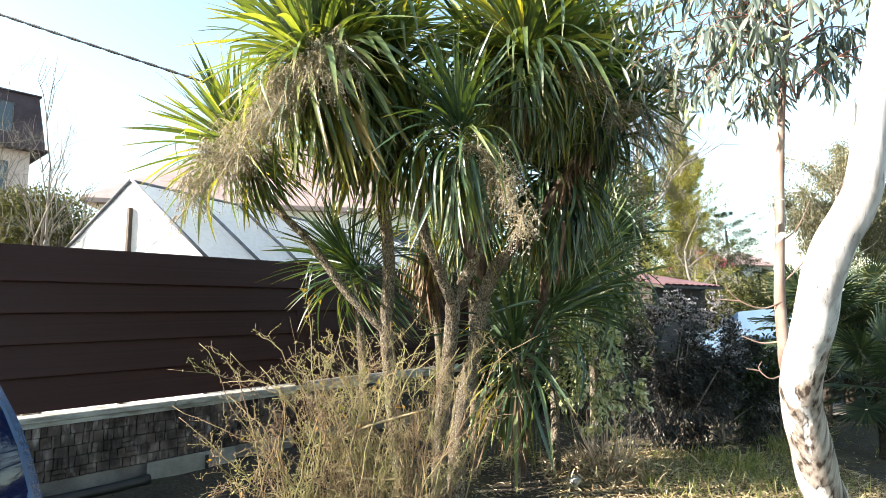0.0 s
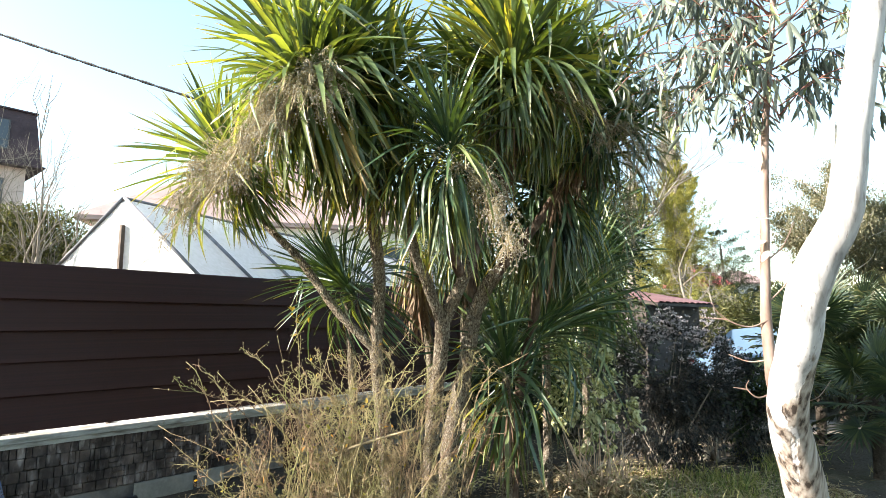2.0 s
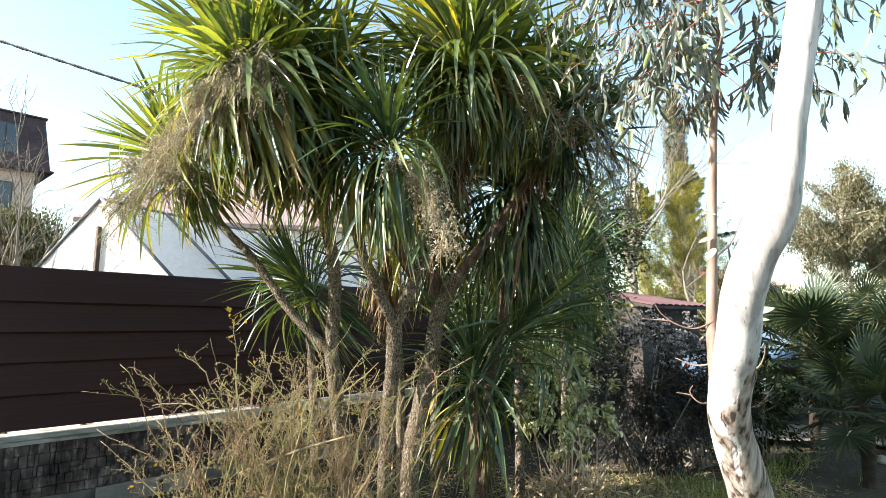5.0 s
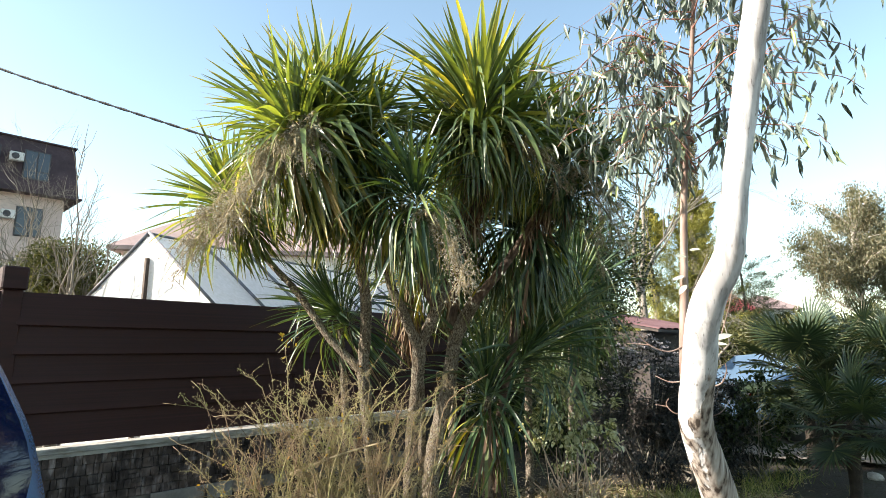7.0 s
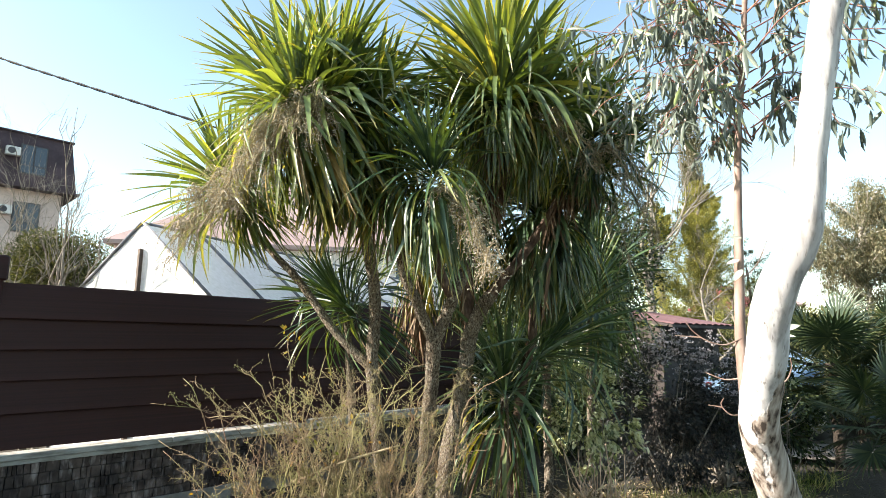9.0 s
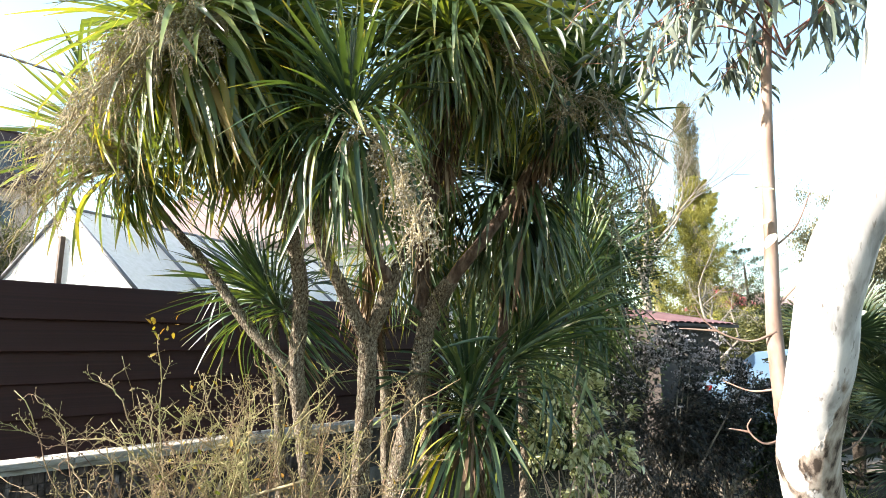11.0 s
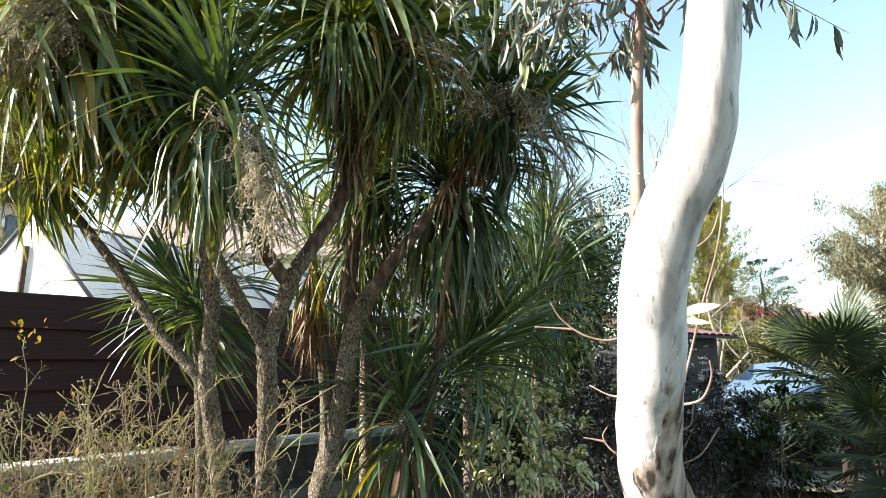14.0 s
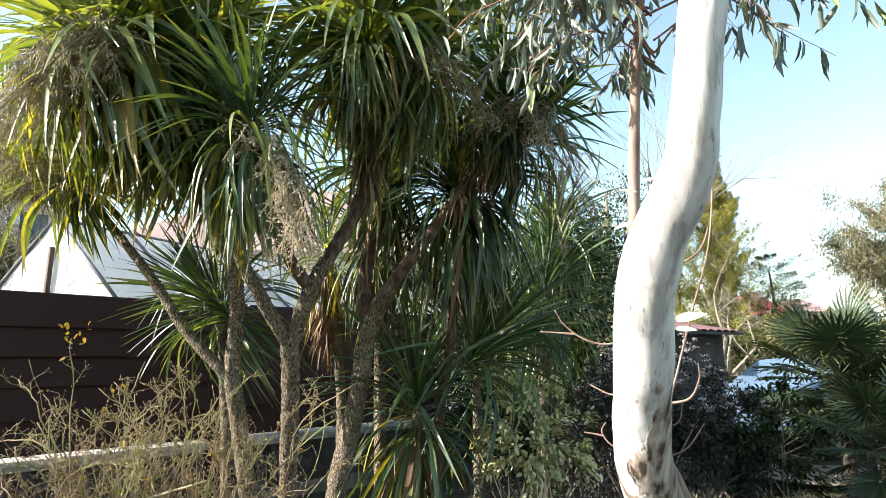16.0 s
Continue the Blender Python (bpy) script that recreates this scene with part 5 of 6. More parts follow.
rng = np.random.default_rng(31)
shrub("dark_shrub", (2.45, 6.45, 0.78), (0.8, 0.55, 0.84), 18000, 0.046, 0.36, MAT_DARK_LEAF, "dark evergreen shrub with dull pale flower heads", 48, None, 300, None, 0.1, size=(0.16, 0.34), spread=0.5)
shrub("dark_shrub", (3.2, 6.8, 0.6), (0.68, 0.5, 0.7), 13000, 0.046, 0.36, MAT_DARK_LEAF, "dark evergreen shrub with dull pale flower heads", 40, None, 120, None, 0.1, size=(0.16, 0.34), spread=0.5)
shrub("variegated_shrub", (1.5, 5.64, 0.82), (0.48, 0.3, 0.48), 2800, 0.066, 0.46, MAT_VARIEGATED, "pale variegated shrub beside the dark one", 60, hollow=0.05, size=(0.1, 0.22), spread=0.62, stem_r=0.007)
shrub("low_shrub", (3.9, 6.85, 0.58), (0.75, 0.4, 0.62), 4200, 0.065, 0.42, MAT_EVERGREEN, "low green shrub near the garden path", 30, hollow=0.05, size=(0.16, 0.34), spread=0.5, stem_r=0.008)
shrub("low_shrub", (4.75, 9.3, 0.55), (1.1, 0.45, 0.68), 4500, 0.075, 0.45, MAT_EVERGREEN, "low green shrub near the garden path", 34, hollow=0.05, size=(0.16, 0.34), spread=0.5)
shrub("evergreen_bush", (1.95, 8.3, 1.7), (1.05, 0.9, 2.0), 38000, 0.07, 0.42, MAT_EVERGREEN, "tall dense dark green bush behind the cordylines", 34, hollow=0.15, size=(0.28, 0.46), spread=0.4)
shrub("evergreen_bush", (0.9, 9.6, 1.1), (1.3, 0.8, 1.3), 22000, 0.07, 0.42, MAT_EVERGREEN, "tall dense dark green bush behind the cordylines", 26, hollow=0.15, size=(0.28, 0.46), spread=0.4)
shrub("garden_bush", (-5.2, 8.2, 1.7), (1.5, 0.9, 1.2), 46000, 0.07, 0.3, MAT_OLIVE, "olive green bush behind the fence", 11)
shrub("garden_bush", (-7.6, 9.8, 1.8), (1.8, 1.0, 1.5), 46000, 0.07, 0.3, MAT_OLIVE, "olive green bush behind the fence", 11)


def tree(name, foot, height, crown_c, crown_r, n, length, width, trunk_r, bark, leaf, label, lumps=12, limbs=9, hollow=0.4, droop=0.4, group="", size=(0.35, 0.62), spread=0.42, cone=0, branches=120, rise=0.6, blunt=3.0):
    t = thing(name, label=label, category="tree", group=group)
    foot = np.array(foot, float)
    top = foot + [0, 0, height * (0.86 if cone else 1.0)]
    pts = cone_points(n, foot, height, cone, 0.08, branches, rise, blunt) if cone else blob_points(n, crown_c, crown_r, lumps, hollow, size, spread)
    b = Build()
    line = spline([foot, foot + [rng.normal(0, 0.02) * height, 0, height * 0.4], foot + [rng.normal(0, 0.03) * height, 0, height * 0.75], top], 4)
    tube(b, line, np.linspace(trunk_r, trunk_r * 0.25, len(line)), 9, 1)
    part("trunk", b, bark, t)
    for i in range(limbs):
        b = Build()
        o = line[int(rng.uniform(0.4, 0.95) * (len(line) - 1))]
        e = pts[rng.integers(len(pts))]
        tube(b, [o, (o + e) / 2 + [0, 0, 0.06 * height], e], [trunk_r * 0.4, trunk_r * 0.22, trunk_r * 0.06], 6, 4)
        part("limb", b, bark, t)
    out = pts - np.array(crown_c)
    out /= np.linalg.norm(out, axis=1)[:, None]
    part("crown", leaves_on(Build(), pts, length, width, droop, out), leaf, t)["kind"] = "stuff"
    return t


def bare_tree(foot, height, spread, r0, bark, label, levels=4, lean=(0, 0), name="bare_tree", thin=0.58):
    t = thing(name, label=label, category="tree")
    b, fine = Build(), Build()

    def grow(p, d, length, r, level):
        e = p + d * length
        m = (p + e) / 2 + rng.normal(0, 0.05, 3) * length
        tube(b if level < 2 else fine, [p, m, e], [r, r * 0.8, r * 0.6], 7 if level < 2 else 4, 3)
        if level >= levels:
            return
        for k in range(3):
            nd = d + rng.normal(0, spread, 3) + [0, 0, 0.12]
            nd /= np.linalg.norm(nd)
            o = p + (e - p) * (1.0 if k == 0 else rng.uniform(0.4, 0.95))
            grow(o, nd, length * rng.uniform(0.55, 0.82), r * thin, level + 1)

    d0 = np.array([lean[0], lean[1], 1.0])
    grow(np.array(foot, float), d0 / np.linalg.norm(d0), height * 0.36, r0, 0)
    part("trunk", b, bark, t)
    part("fine_branching", fine, bark, t)["kind"] = "stuff"
    return t


rng = np.random.default_rng(32)
bare_tree((-5.3, 7.4, 0.0), 3.9, 0.36, 0.05, MAT_GREY_BARK, "leafless young tree behind the fence", 5)
bare_tree((-7.4, 9.2, 0.0), 5.4, 0.6, 0.055, MAT_GREY_BARK, "leafless young tree behind the fence", 6, thin=0.52)
bare_tree((-6.6, 8.6, 0.0), 4.3, 0.42, 0.05, MAT_GREY_BARK, "leafless young tree behind the fence", 5)
bare_tree((-5.9, 8.0, 0.0), 3.5, 0.34, 0.05, MAT_GREY_BARK, "leafless young tree behind the fence", 5, (0.2, 0))
rng = np.random.default_rng(34)
bare_tree((5.9, 17.5, 0.0), 9.6, 0.3, 0.16, MAT_GREY_BARK, "leafless tree with grey bark among evergreens", 6, thin=0.47)
bare_tree((8.3, 19.0, 0.0), 5.6, 0.95, 0.1, MAT_GREY_BARK, "low leafless spreading tree behind the shed", 6, thin=0.52)
rng = np.random.default_rng(33)
tree("cypress", (12.45, 30, 0), 14.2, (12.45, 30, 8.2), (1, 1, 6.6), 60000, 0.11, 0.26, 0.25, MAT_GREY_BARK, MAT_CYPRESS, "tall narrow brown-green cypress in the distance", limbs=0, droop=-0.9, cone=0.62, branches=520, rise=1.6, blunt=7.0)
tree("cypress", (14.2, 33, 0), 11.4, (14.2, 33, 6.5), (1, 1, 4.8), 22000, 0.11, 0.26, 0.2, MAT_GREY_BARK, MAT_EVERGREEN, "dark narrow conifer beside the cypress", limbs=0, droop=-0.6, cone=0.7, branches=170, rise=1.3, blunt=2.4)
tree("yellow_conifer", (11.5, 27, 0), 9.4, (11.5, 27, 5.2), (2.3, 1.6, 3.6), 62000, 0.12, 0.22, 0.25, MAT_GREY_BARK, MAT_YELLOW_CONIFER, "broad yellow-green conifer behind bare trees", limbs=0, droop=0.0, cone=1.8, branches=180, rise=0.55, blunt=2.4)
tree("yellow_conifer", (9.4, 27, 0), 8.2, (9.4, 27, 5.0), (1.8, 1.5, 3.2), 48000, 0.12, 0.22, 0.25, MAT_GREY_BARK, MAT_YELLOW_CONIFER, "broad yellow-green conifer behind bare trees", limbs=0, droop=0.0, cone=1.9, branches=150, rise=0.55, blunt=2.4)
tree("feathery_tree", (15.4, 31, 0), 6.7, (15.4, 31, 5.0), (2.1, 1.2, 1.3), 60000, 0.1, 0.2, 0.12, MAT_GREY_BARK, MAT_EVERGREEN, "low feathery dark green tree", limbs=0, droop=0.0, cone=2.3, branches=170, rise=0.25, blunt=4.5)


def far_gum(foot, height, crown_c, crown_r):
    """Open gum: pale forking limbs, each carrying its own hanging clumps of leaves."""
    t = thing("far_gum_tree", label="distant gum tree with an open olive crown", category="tree")
    foot, c, r = np.array(foot, float), np.array(crown_c, float), np.array(crown_r, float)
    line = spline([foot, foot + [0.2, 0, height * 0.35], foot + [0.1, 0.1, height * 0.7], foot + [0.4, 0, height]], 6)
    part("trunk", tube(Build(), line, np.linspace(0.22, 0.05, len(line)), 9, 1), MAT_PALE_BARK, t)
    fine, pts = Build(), []
    for i in range(72):
        d = rng.normal(0, 1, 3)
        e = c + d / np.linalg.norm(d) * r * rng.uniform(0.45, 1.0)
        k = np.clip((e[2] - 1.6 - 0.5 * rng.random()) / height, 0.3, 0.9)
        o = line[int(k * (len(line) - 1))]
        limb = spline([o, o + (e - o) * 0.5 + rng.normal(0, 0.25, 3) + [0, 0, 0.25], e], 7)
        if i < 22:
            part("limb", tube(Build(), limb, np.linspace(0.075, 0.015, len(limb)), 6, 1), MAT_PALE_BARK, t)
        else:
            tube(fine, limb, np.linspace(0.035, 0.01, len(limb)), 5, 1)
        for q in rng.uniform(0.5, 1.05, 7):
            p = limb[min(len(limb) - 1, int(q * (len(limb) - 1)))]
            pts.append(p + rng.normal(0, 1, (84, 3)) * rng.uniform(0.16, 0.32) * [1, 1, 1.1] - [0, 0, 0.12])
    part("fine_branching", fine, MAT_PALE_BARK, t)["kind"] = "stuff"
    pts = np.concatenate(pts)
    part("crown", leaves_on(Build(), pts, 0.17, 0.28, 0.9), MAT_FAR_GUM, t)["kind"] = "stuff"


rng = np.random.default_rng(35)
far_gum((20.8, 30, 0), 9.2, (20.6, 30, 7.4), (3.2, 2.2, 3.4))
far_gum((24.5, 31, 0), 7.8, (24.6, 31, 6.3), (2.9, 2.2, 2.9))
for hx, hy, hr, hh in ((9.6, 21.5, 1.9, 1.35), (12.4, 22.5, 2.0, 1.5), (15.4, 23.5, 2.1, 1.6), (18.6, 24.0, 2.1, 1.5), (22.0, 25.0, 2.4, 1.7)):
    shrub("hedge_bush", (hx, hy, hh), (hr, 1.0, hh), 9000, 0.15, 0.35, MAT_OLIVE, "rough olive green bush in the distance", 16, hollow=0.2, group="far bushes")
tree("garden_tree", (3.9, 14.0, 0), 5.2, (3.8, 14, 3.3), (1.7, 1.4, 2.2), 17000, 0.09, 0.4, 0.14, MAT_GREY_BARK, MAT_EVERGREEN, "dense dark evergreen tree behind the cordylines", 14, 8, 0.35, 0.2)
tree("garden_tree", (0.6, 15.0, 0), 4.2, (0.6, 15, 2.5), (2.0, 1.4, 1.9), 14000, 0.09, 0.4, 0.14, MAT_GREY_BARK, MAT_EVERGREEN, "dense dark evergreen tree behind the cordylines", 14, 8, 0.35, 0.2)


# ---------- fan palms ----------
def fan_shape(n, length):
    """A round fan of folded segments on a petiole along x."""
    b = Build()
    tube(b, [(0, 0, 0), (0.28, 0, 0.03), (0.55, 0, 0.02)], [0.012, 0.009, 0.006], 5, 3)
    for i in range(n):
        a = radians(-155 + 310 * i / (n - 1))
        l = length * (0.72 + 0.28 * math.cos(a * 0.6)) * rng.uniform(0.92, 1.06)
        d = np.array([math.cos(a), math.sin(a), 0])
        s = np.array([-math.sin(a), math.cos(a), 0])
        v, uv = [], []
        for k, (q, w) in enumerate(((0.04, 0.004), (0.35, 0.017), (0.65, 0.016), (0.88, 0.008), (1.0, 0.001))):
            drop = -0.22 * length * max(0, q - 0.45) ** 1.6 * rng.uniform(0.6, 1.8)
            c = np.array([0.55, 0, 0.02]) + d * l * q + [0, 0, drop + 0.05 * q * math.cos(a)]
            for t in (-1, 0, 1):
                v.append(c + s * w * t + [0, 0, 0.012 * (abs(t) * q)])
                uv.append((0.5 + 0.5 * t, q))
        b.add(v, [(k * 3 + t, k * 3 + t + 1, k * 3 + t + 4, k * 3 + t + 3) for k in range(4) for t in (0, 1)], uv)
    return b


rng = np.random.default_rng(35)
FANS = [fan_shape(34, 0.5).mesh("frond", MAT_FAN) for k in range(3)]


def fan_palm(x, y, height, fronds, size):
    p = thing("fan_palm", (x, y, 0), label="fan palm with a fibrous dark trunk and stiff fronds", category="palm", group="fan palms by the path")
    part("trunk", tube(Build(), [(0, 0, -0.05), (0.01, 0, height * 0.5), (0, 0.01, height)], [0.06, 0.065, 0.07], 16, 8, 0.3, 16), MAT_FIBRE, p)
    for i in range(fronds):
        q = i / fronds
        pitch = 68 - 115 * q + rng.normal(0, 6)
        ob = part("frond", FANS[int(rng.integers(3))], MAT_FAN, p)
        s = size * rng.uniform(0.85, 1.1)
        ob.matrix_local = Matrix.Translation((0, 0, height - 0.05)) @ Matrix.Rotation(i * 2.4 + rng.normal(0, 0.2), 4, "Z") @ Matrix.Rotation(radians(-pitch), 4, "Y") @ Matrix.Scale(s, 4)


fan_palm(5.03, 7.67, 1.3, 22, 1.0)
fan_palm(5.55, 7.97, 1.15, 20, 0.95)
fan_palm(4.47, 5.95, 0.8, 18, 0.8)
fan_palm(6.6, 7.9, 1.3, 20, 1.0)
fan_palm(7.4, 10.2, 1.5, 20, 1.0)


# ---------- far side of the garden ----------
def make_shed():
    s = thing("garden_shed", (3.42, 10.57, 0.27), 38.0, label="small shed with a low maroon tiled roof", category="shed")
    part("wall", Build().box(0.75, 0, -0.3, 2.75, 2.2, 1.62), MAT_SHEDWOOD, s, smooth=False)
    for k in range(10):
        b = Build()
        x = 0.62 + k * 0.225
        v = []
        for j in range(7):
            a = math.pi * j / 6
            for y, z in ((-0.35, 1.64), (2.5, 2.16)):
                v.append((x + 0.1 - 0.11 * math.cos(a), y, z + 0.03 * math.sin(a)))
        b.add(v, [(2 * j, 2 * j + 2, 2 * j + 3, 2 * j + 1) for j in range(6)])
        part("roof_tile", b, MAT_SHED_ROOF, s)
    part("roof_deck", Build().add([(0.58, -0.35, 1.58), (2.9, -0.35, 1.58), (2.9, 2.5, 2.1), (0.58, 2.5, 2.1), (0.58, -0.35, 1.63), (2.9, -0.35, 1.63), (2.9, 2.5, 2.15), (0.58, 2.5, 2.15)],
         [(3, 2, 1, 0), (4, 5, 6, 7), (0, 1, 5, 4), (1, 2, 6, 5), (2, 3, 7, 6), (3, 0, 4, 7)]), MAT_SHEDWOOD, s, smooth=False)


make_shed()
hip_house("red_roofed_house", (22.3, 52, 0), 6.0, 4.4, 3.4, 4.7, 2.2, MAT_WALL_WHITE, MAT_RED_ROOF, "distant house with a bright red roof", 0.4, [(2.2, 3.4, 0.9, 1.1)])
hip_house("tiled_house", (27.3, 55, 0), 4.0, 4.6, 3.4, 5.2, 1.4, MAT_WALL_WHITE, MAT_PINK_ROOF, "distant pale house with a brownish tiled roof", 0.4, [(1.2, 4.2, 0.8, 1.0), (3.2, 4.2, 0.8, 1.0)])


def lofted_car(name, where, turn, paint, label, width, profile):
    """A car body lofted from a side profile (x along, z up), narrower at the roof, with wheels and glass."""
    c = thing(name, where, turn, label=label, category="car")
    n = len(profile)
    v = []
    cols = (-1.0, -0.96, -0.8, -0.4, 0.0, 0.4, 0.8, 0.96, 1.0)
    for s in cols:
        for x, z in profile:
            inset = 0.05 * max(0, (z - 0.95) / 0.6)
            edge = 0.05 * (abs(s) > 0.98)
            v.append((x * (1 - 0.012 * abs(s) ** 4), s * (width / 2 - inset), z - edge * (z > 1.0) * 0.2))
    f = [(i * n + k, i * n + (k + 1) % n, (i + 1) * n + (k + 1) % n, (i + 1) * n + k) for i in range(len(cols) - 1) for k in range(n)]
    f += [tuple(range(n - 1, -1, -1)), tuple((len(cols) - 1) * n + k for k in range(n))]
    part("body", Build().add(v, f), paint, c)
    xs = [p[0] for p in profile]
    for x in (min(xs) + 0.75, max(xs) - 0.75):
        for s in (-1, 1):
            y = s * (width / 2 - 0.08)
            w = part("wheel", tube(Build(), [(x, y - 0.11, 0.31), (x, y + 0.11, 0.31)], [0.31, 0.31], 28, 1), MAT_RUBBER, c, "black rubber tyre")
            part("rim", tube(Build(), [(x, y + s * 0.1, 0.31), (x, y + s * 0.125, 0.31)], [0.2, 0.18], 20, 1), MAT_SHEET, w, "silver rim")
    return c


# profile of the parked car: x along it (tailgate near x = 0), z up
VAN_SIDE = [(-4.0, 0.3), (-4.05, 0.65), (-3.9, 0.9), (-2.95, 1.02), (-2.2, 1.52), (-1.7, 1.64), (-1.1, 1.69), (-0.55, 1.685), (-0.36, 1.66), (-0.275, 1.635), (-0.242, 1.615), (-0.21, 1.59), (-0.172, 1.54), (-0.135, 1.48), (-0.098, 1.415), (-0.07, 1.365), (-0.047, 1.316), (-0.023, 1.24), (0.01, 1.1), (0.03, 0.9), (0.06, 0.75), (0.09, 0.6), (0.09, 0.42), (0.04, 0.3)]
VAN = VAN_SIDE[:8] + [(p[0], p[2]) for p in spline([(x, 0, z) for x, z in VAN_SIDE[8:20]], 3)] + VAN_SIDE[20:]
van = lofted_car("blue_car", (-0.735, 0.245, 0), 0.0, MAT_CARBLUE, "parked blue car with a dark tailgate window", 1.77, VAN)


def tailgate_glass():
    line = [(-0.262, 1.605), (-0.225, 1.575), (-0.19, 1.53), (-0.15, 1.47), (-0.115, 1.405), (-0.08, 1.34), (-0.055, 1.28), (-0.035, 1.2), (-0.015, 1.12)]
    v, m = [], 17
    for x, z in line:
        half = 0.885 - 0.05 * max(0, (z - 0.95) / 0.6) - 0.036
        q = (z - 1.12) / 0.485
        half -= 0.1 * max(0, (q - 0.8) / 0.2) ** 2 + 0.05 * max(0, (0.12 - q) / 0.12) ** 2
        for k in range(m):
            e = -1 + 2 * k / (m - 1)
            v.append((x + 0.036 - 0.016 * abs(e) ** 3, e * half, z + 0.014))
    f = [(i * m + k, i * m + k + 1, (i + 1) * m + k + 1, (i + 1) * m + k) for i in range(len(line) - 1) for k in range(m - 1)]
    part("tailgate_window", Build().add(v, f), MAT_CARGLASS, van, "dark tinted tailgate window")


tailgate_glass()
part("rear_bumper", moved(bevel_box(0.14, 1.7, 0.2, 0.05, 3), 0.06, 0, 0.52), MAT_CARBLUE, van)
part("tail_light", moved(bevel_box(0.08, 0.22, 0.2, 0.03, 2), 0.02, 0.72, 0.92), MAT_RED_LENS, van, "red tail light")
part("tail_light", moved(bevel_box(0.08, 0.22, 0.2, 0.03, 2), 0.02, -0.72, 0.92), MAT_RED_LENS, van, "red tail light")
SEDAN = [(-2.1, 0.3), (-2.15, 0.65), (-2.0, 0.85), (-1.1, 0.95), (-0.4, 1.38), (0.2, 1.45), (0.9, 1.4), (1.5, 1.02), (2.0, 0.98), (2.1, 0.75), (2.05, 0.3)]
far_car = lofted_car("pale_blue_car", (6.95, 11.0, 0), 200.0, MAT_CARPALE, "pale blue parked car behind the fan palms", 1.7, SEDAN)
part("side_window", Build().add([(-0.85, 0.8, 0.98), (-0.3, 0.745, 1.3), (0.85, 0.745, 1.32), (1.3, 0.8, 1.0)], [(0, 1, 2, 3)]), MAT_PANE, far_car)
part("side_window", Build().add([(-0.85, -0.8, 0.98), (-0.3, -0.745, 1.3), (0.85, -0.745, 1.32), (1.3, -0.8, 1.0)], [(3, 2, 1, 0)]), MAT_PANE, far_car)
part("tail_light", moved(bevel_box(0.1, 0.12, 0.1, 0.02), 2.05, 0.66, 0.8), MAT_RED_LENS, far_car, "red tail light")
part("tail_light", moved(bevel_box(0.1, 0.12, 0.1, 0.02), 2.05, -0.66, 0.8), MAT_RED_LENS, far_car, "red tail light")


# ---------- distant edge ----------
def far_woods():
    b, pts = Build(), []
    for i in range(60):
        a = radians(-75 + 150 * i / 59)
        r = rng.uniform(60, 75)
        c = (r * math.sin(a), r * math.cos(a), rng.uniform(1.5, 3.0))
        pts.append(blob_points(500, c, (4.5, 2, 2.6), 8, 0.3))
    pts = np.concatenate(pts)
    pts = pts[pts[:, 2] > 0]
    tagged(part("far_woods", leaves_on(b, pts, 0.7, 0.6, 0.2), MAT_OLIVE), "distant line of green trees", "trees", kind="stuff")


rng = np.random.default_rng(27)
far_woods()


# ---------- ground cover ----------
def ground_points(n, x0, y0, x1, y1, clump=0.0):
    p = np.stack([rng.uniform(x0, x1, n), rng.uniform(y0, y1, n)], 1)
    if clump:
        keep = np.array([noise.noise(Vector((x * 1.3, y * 1.3, 7))) > clump + rng.normal(0, 0.12) for x, y in p])
        p = p[keep]
    return np.array([(x, y, ground_height(x, y) - 0.005) for x, y in p])


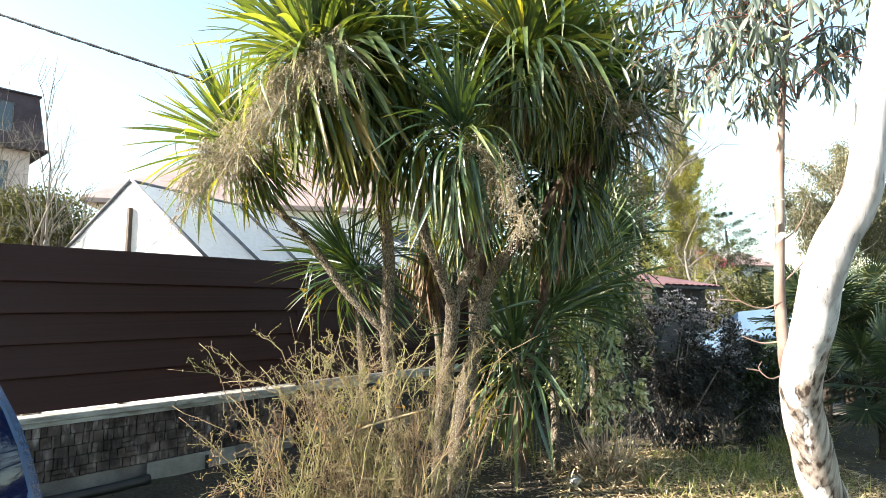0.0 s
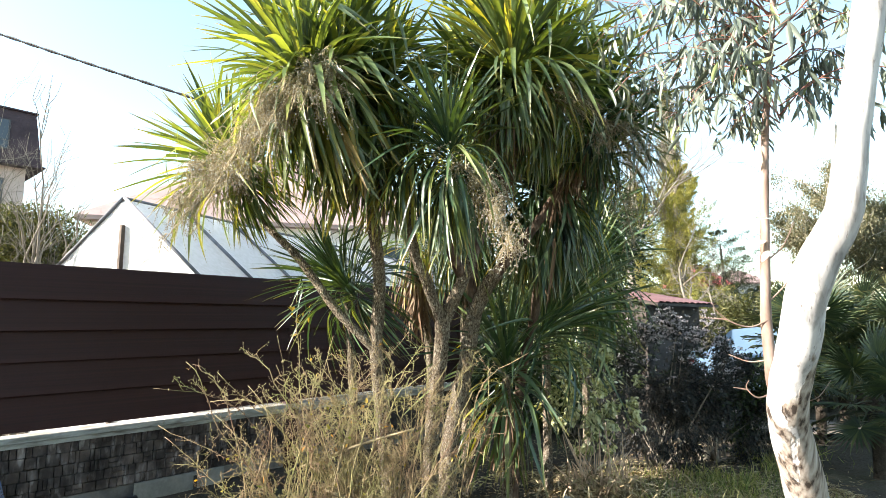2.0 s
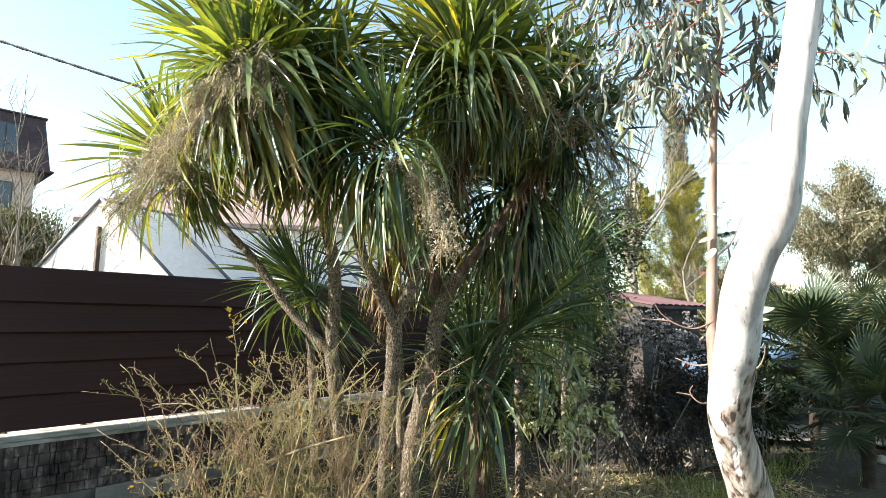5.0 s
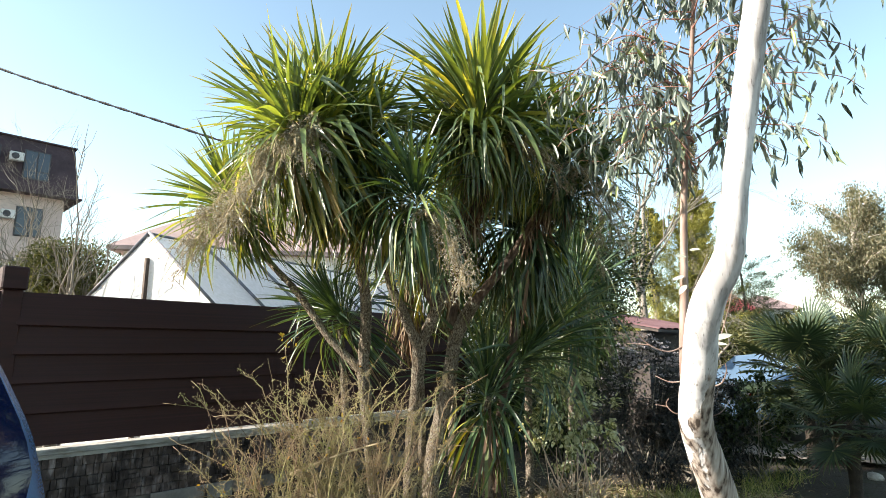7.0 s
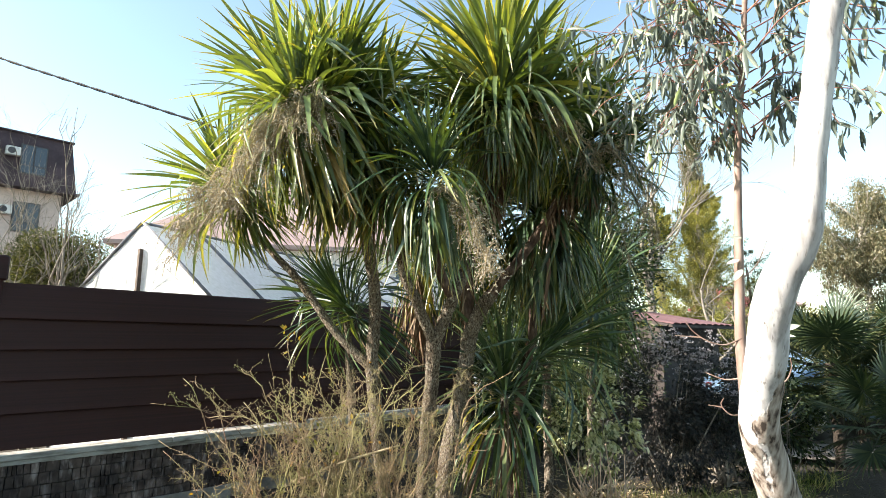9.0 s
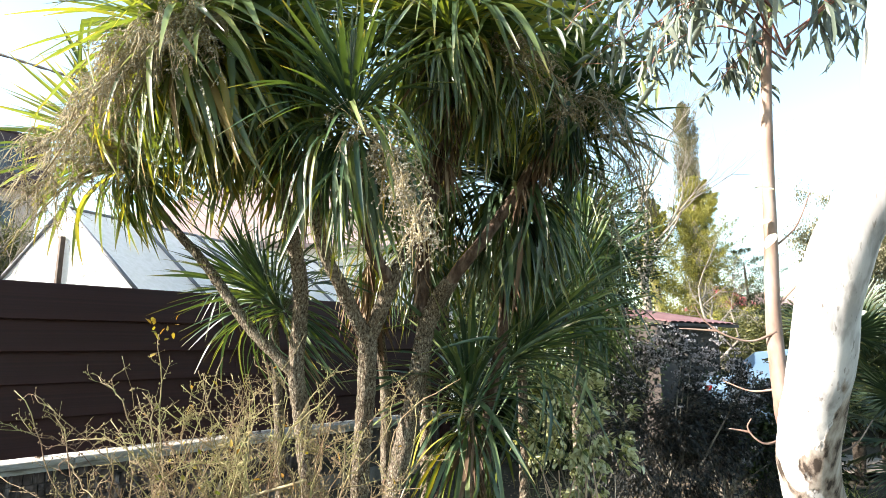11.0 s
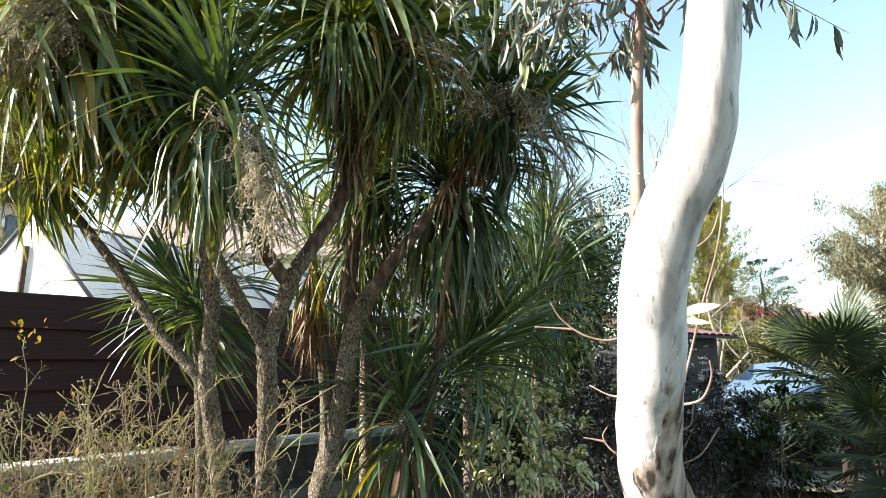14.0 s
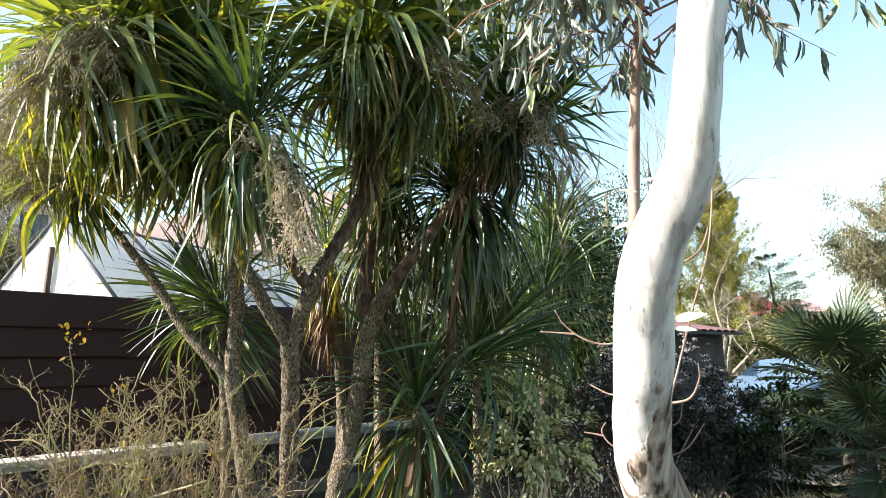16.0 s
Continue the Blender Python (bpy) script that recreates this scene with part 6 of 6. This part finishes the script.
def make_grass():
    b = Build()
    p = np.concatenate([ground_points(9000, 1.6, 4.4, 3.8, 6.4, 0.3), ground_points(1300, 1.7, 4.6, 3.5, 6.2, 0.0), ground_points(1500, 3.5, 6.0, 4.6, 7.2, 0.1)])
    n = len(p)
    d = rng.normal(0, 0.5, (n, 3)) + [0, 0, 1.0]
    v = np.array([(0, -0.016, 0), (0, 0.016, 0), (0.5, -0.013, 0.03), (0.5, 0.013, 0.03), (1, 0, -0.2)])
    scatter(b, p, d, rng.normal(0, 1, (n, 3)), v, [(0, 1, 3, 2), (2, 3, 4)], np.array([(0, 0), (1, 0), (0, 0.5), (1, 0.5), (0.5, 1)]), rng.uniform(0.05, 0.22, n))
    tagged(part("grass", b, MAT_GRASS), "tufts of green grass and weeds", "grass", kind="stuff")
    b = Build()
    p = ground_points(34000, -2.6, 2.6, 6.4, 8.2, -0.7)
    p = p[(0.743 * p[:, 0] - 0.669 * p[:, 1] + 5.45 > rng.uniform(0.6, 3.4, len(p))) & (p[:, 0] < 1.6 + 3.0 * rng.random(len(p)) ** 1.6)]
    n = len(p)
    d = rng.normal(0, 1, (n, 3)) * [1, 1, 0.12]
    scatter(b, p + [0, 0, 0.012], d, np.tile([0, 0, 1.0], (n, 1)) + rng.normal(0, 0.3, (n, 3)), leaf_shape(0.16), LEAF_F, LEAF_UV, rng.uniform(0.025, 0.075, n))
    q = ground_points(16000, 0.9, 4.0, 3.8, 6.2, -0.6)
    m = len(q)
    scatter(b, q + [0, 0, 0.02], rng.normal(0, 1, (m, 3)) * [1, 1, 0.2], np.tile([0, 0, 1.0], (m, 1)) + rng.normal(0, 0.4, (m, 3)), leaf_shape(0.12), LEAF_F, LEAF_UV, rng.uniform(0.03, 0.085, m))
    tagged(part("leaf_litter", b, MAT_LITTER), "dry fallen leaves on the soil", "leaves", kind="stuff")


rng = np.random.default_rng(28)
make_grass()


def make_dry_clump():
    c = thing("dry_stem_clump", (1.5, 5.3, 0), label="clump of dry tan cut stems", category="plant")
    b = Build()
    for i in range(70):
        o = np.array([rng.normal(0, 0.13), rng.normal(0, 0.09), -0.02])
        e = o + np.array([rng.normal(0, 0.14), rng.normal(0, 0.12), rng.uniform(0.15, 0.42) + 0.3 * (i % 5 == 0)])
        tube(b, [o, (o + e) / 2 + rng.normal(0, 0.02, 3), e], [0.006, 0.0055, 0.004], 5, 2)
    part("dry_stalk", b, MAT_DRY_STEM, c)["kind"] = "stuff"
    b = Build()
    pl = np.array([(rng.normal(0.0, 0.22), rng.normal(-0.05, 0.16), abs(rng.normal(0, 0.1))) for k in range(900)])
    part("dry_leaf", leaves_on(b, pl, 0.14, 0.12, 0.3), MAT_LITTER, c)["kind"] = "stuff"


rng = np.random.default_rng(29)
make_dry_clump()
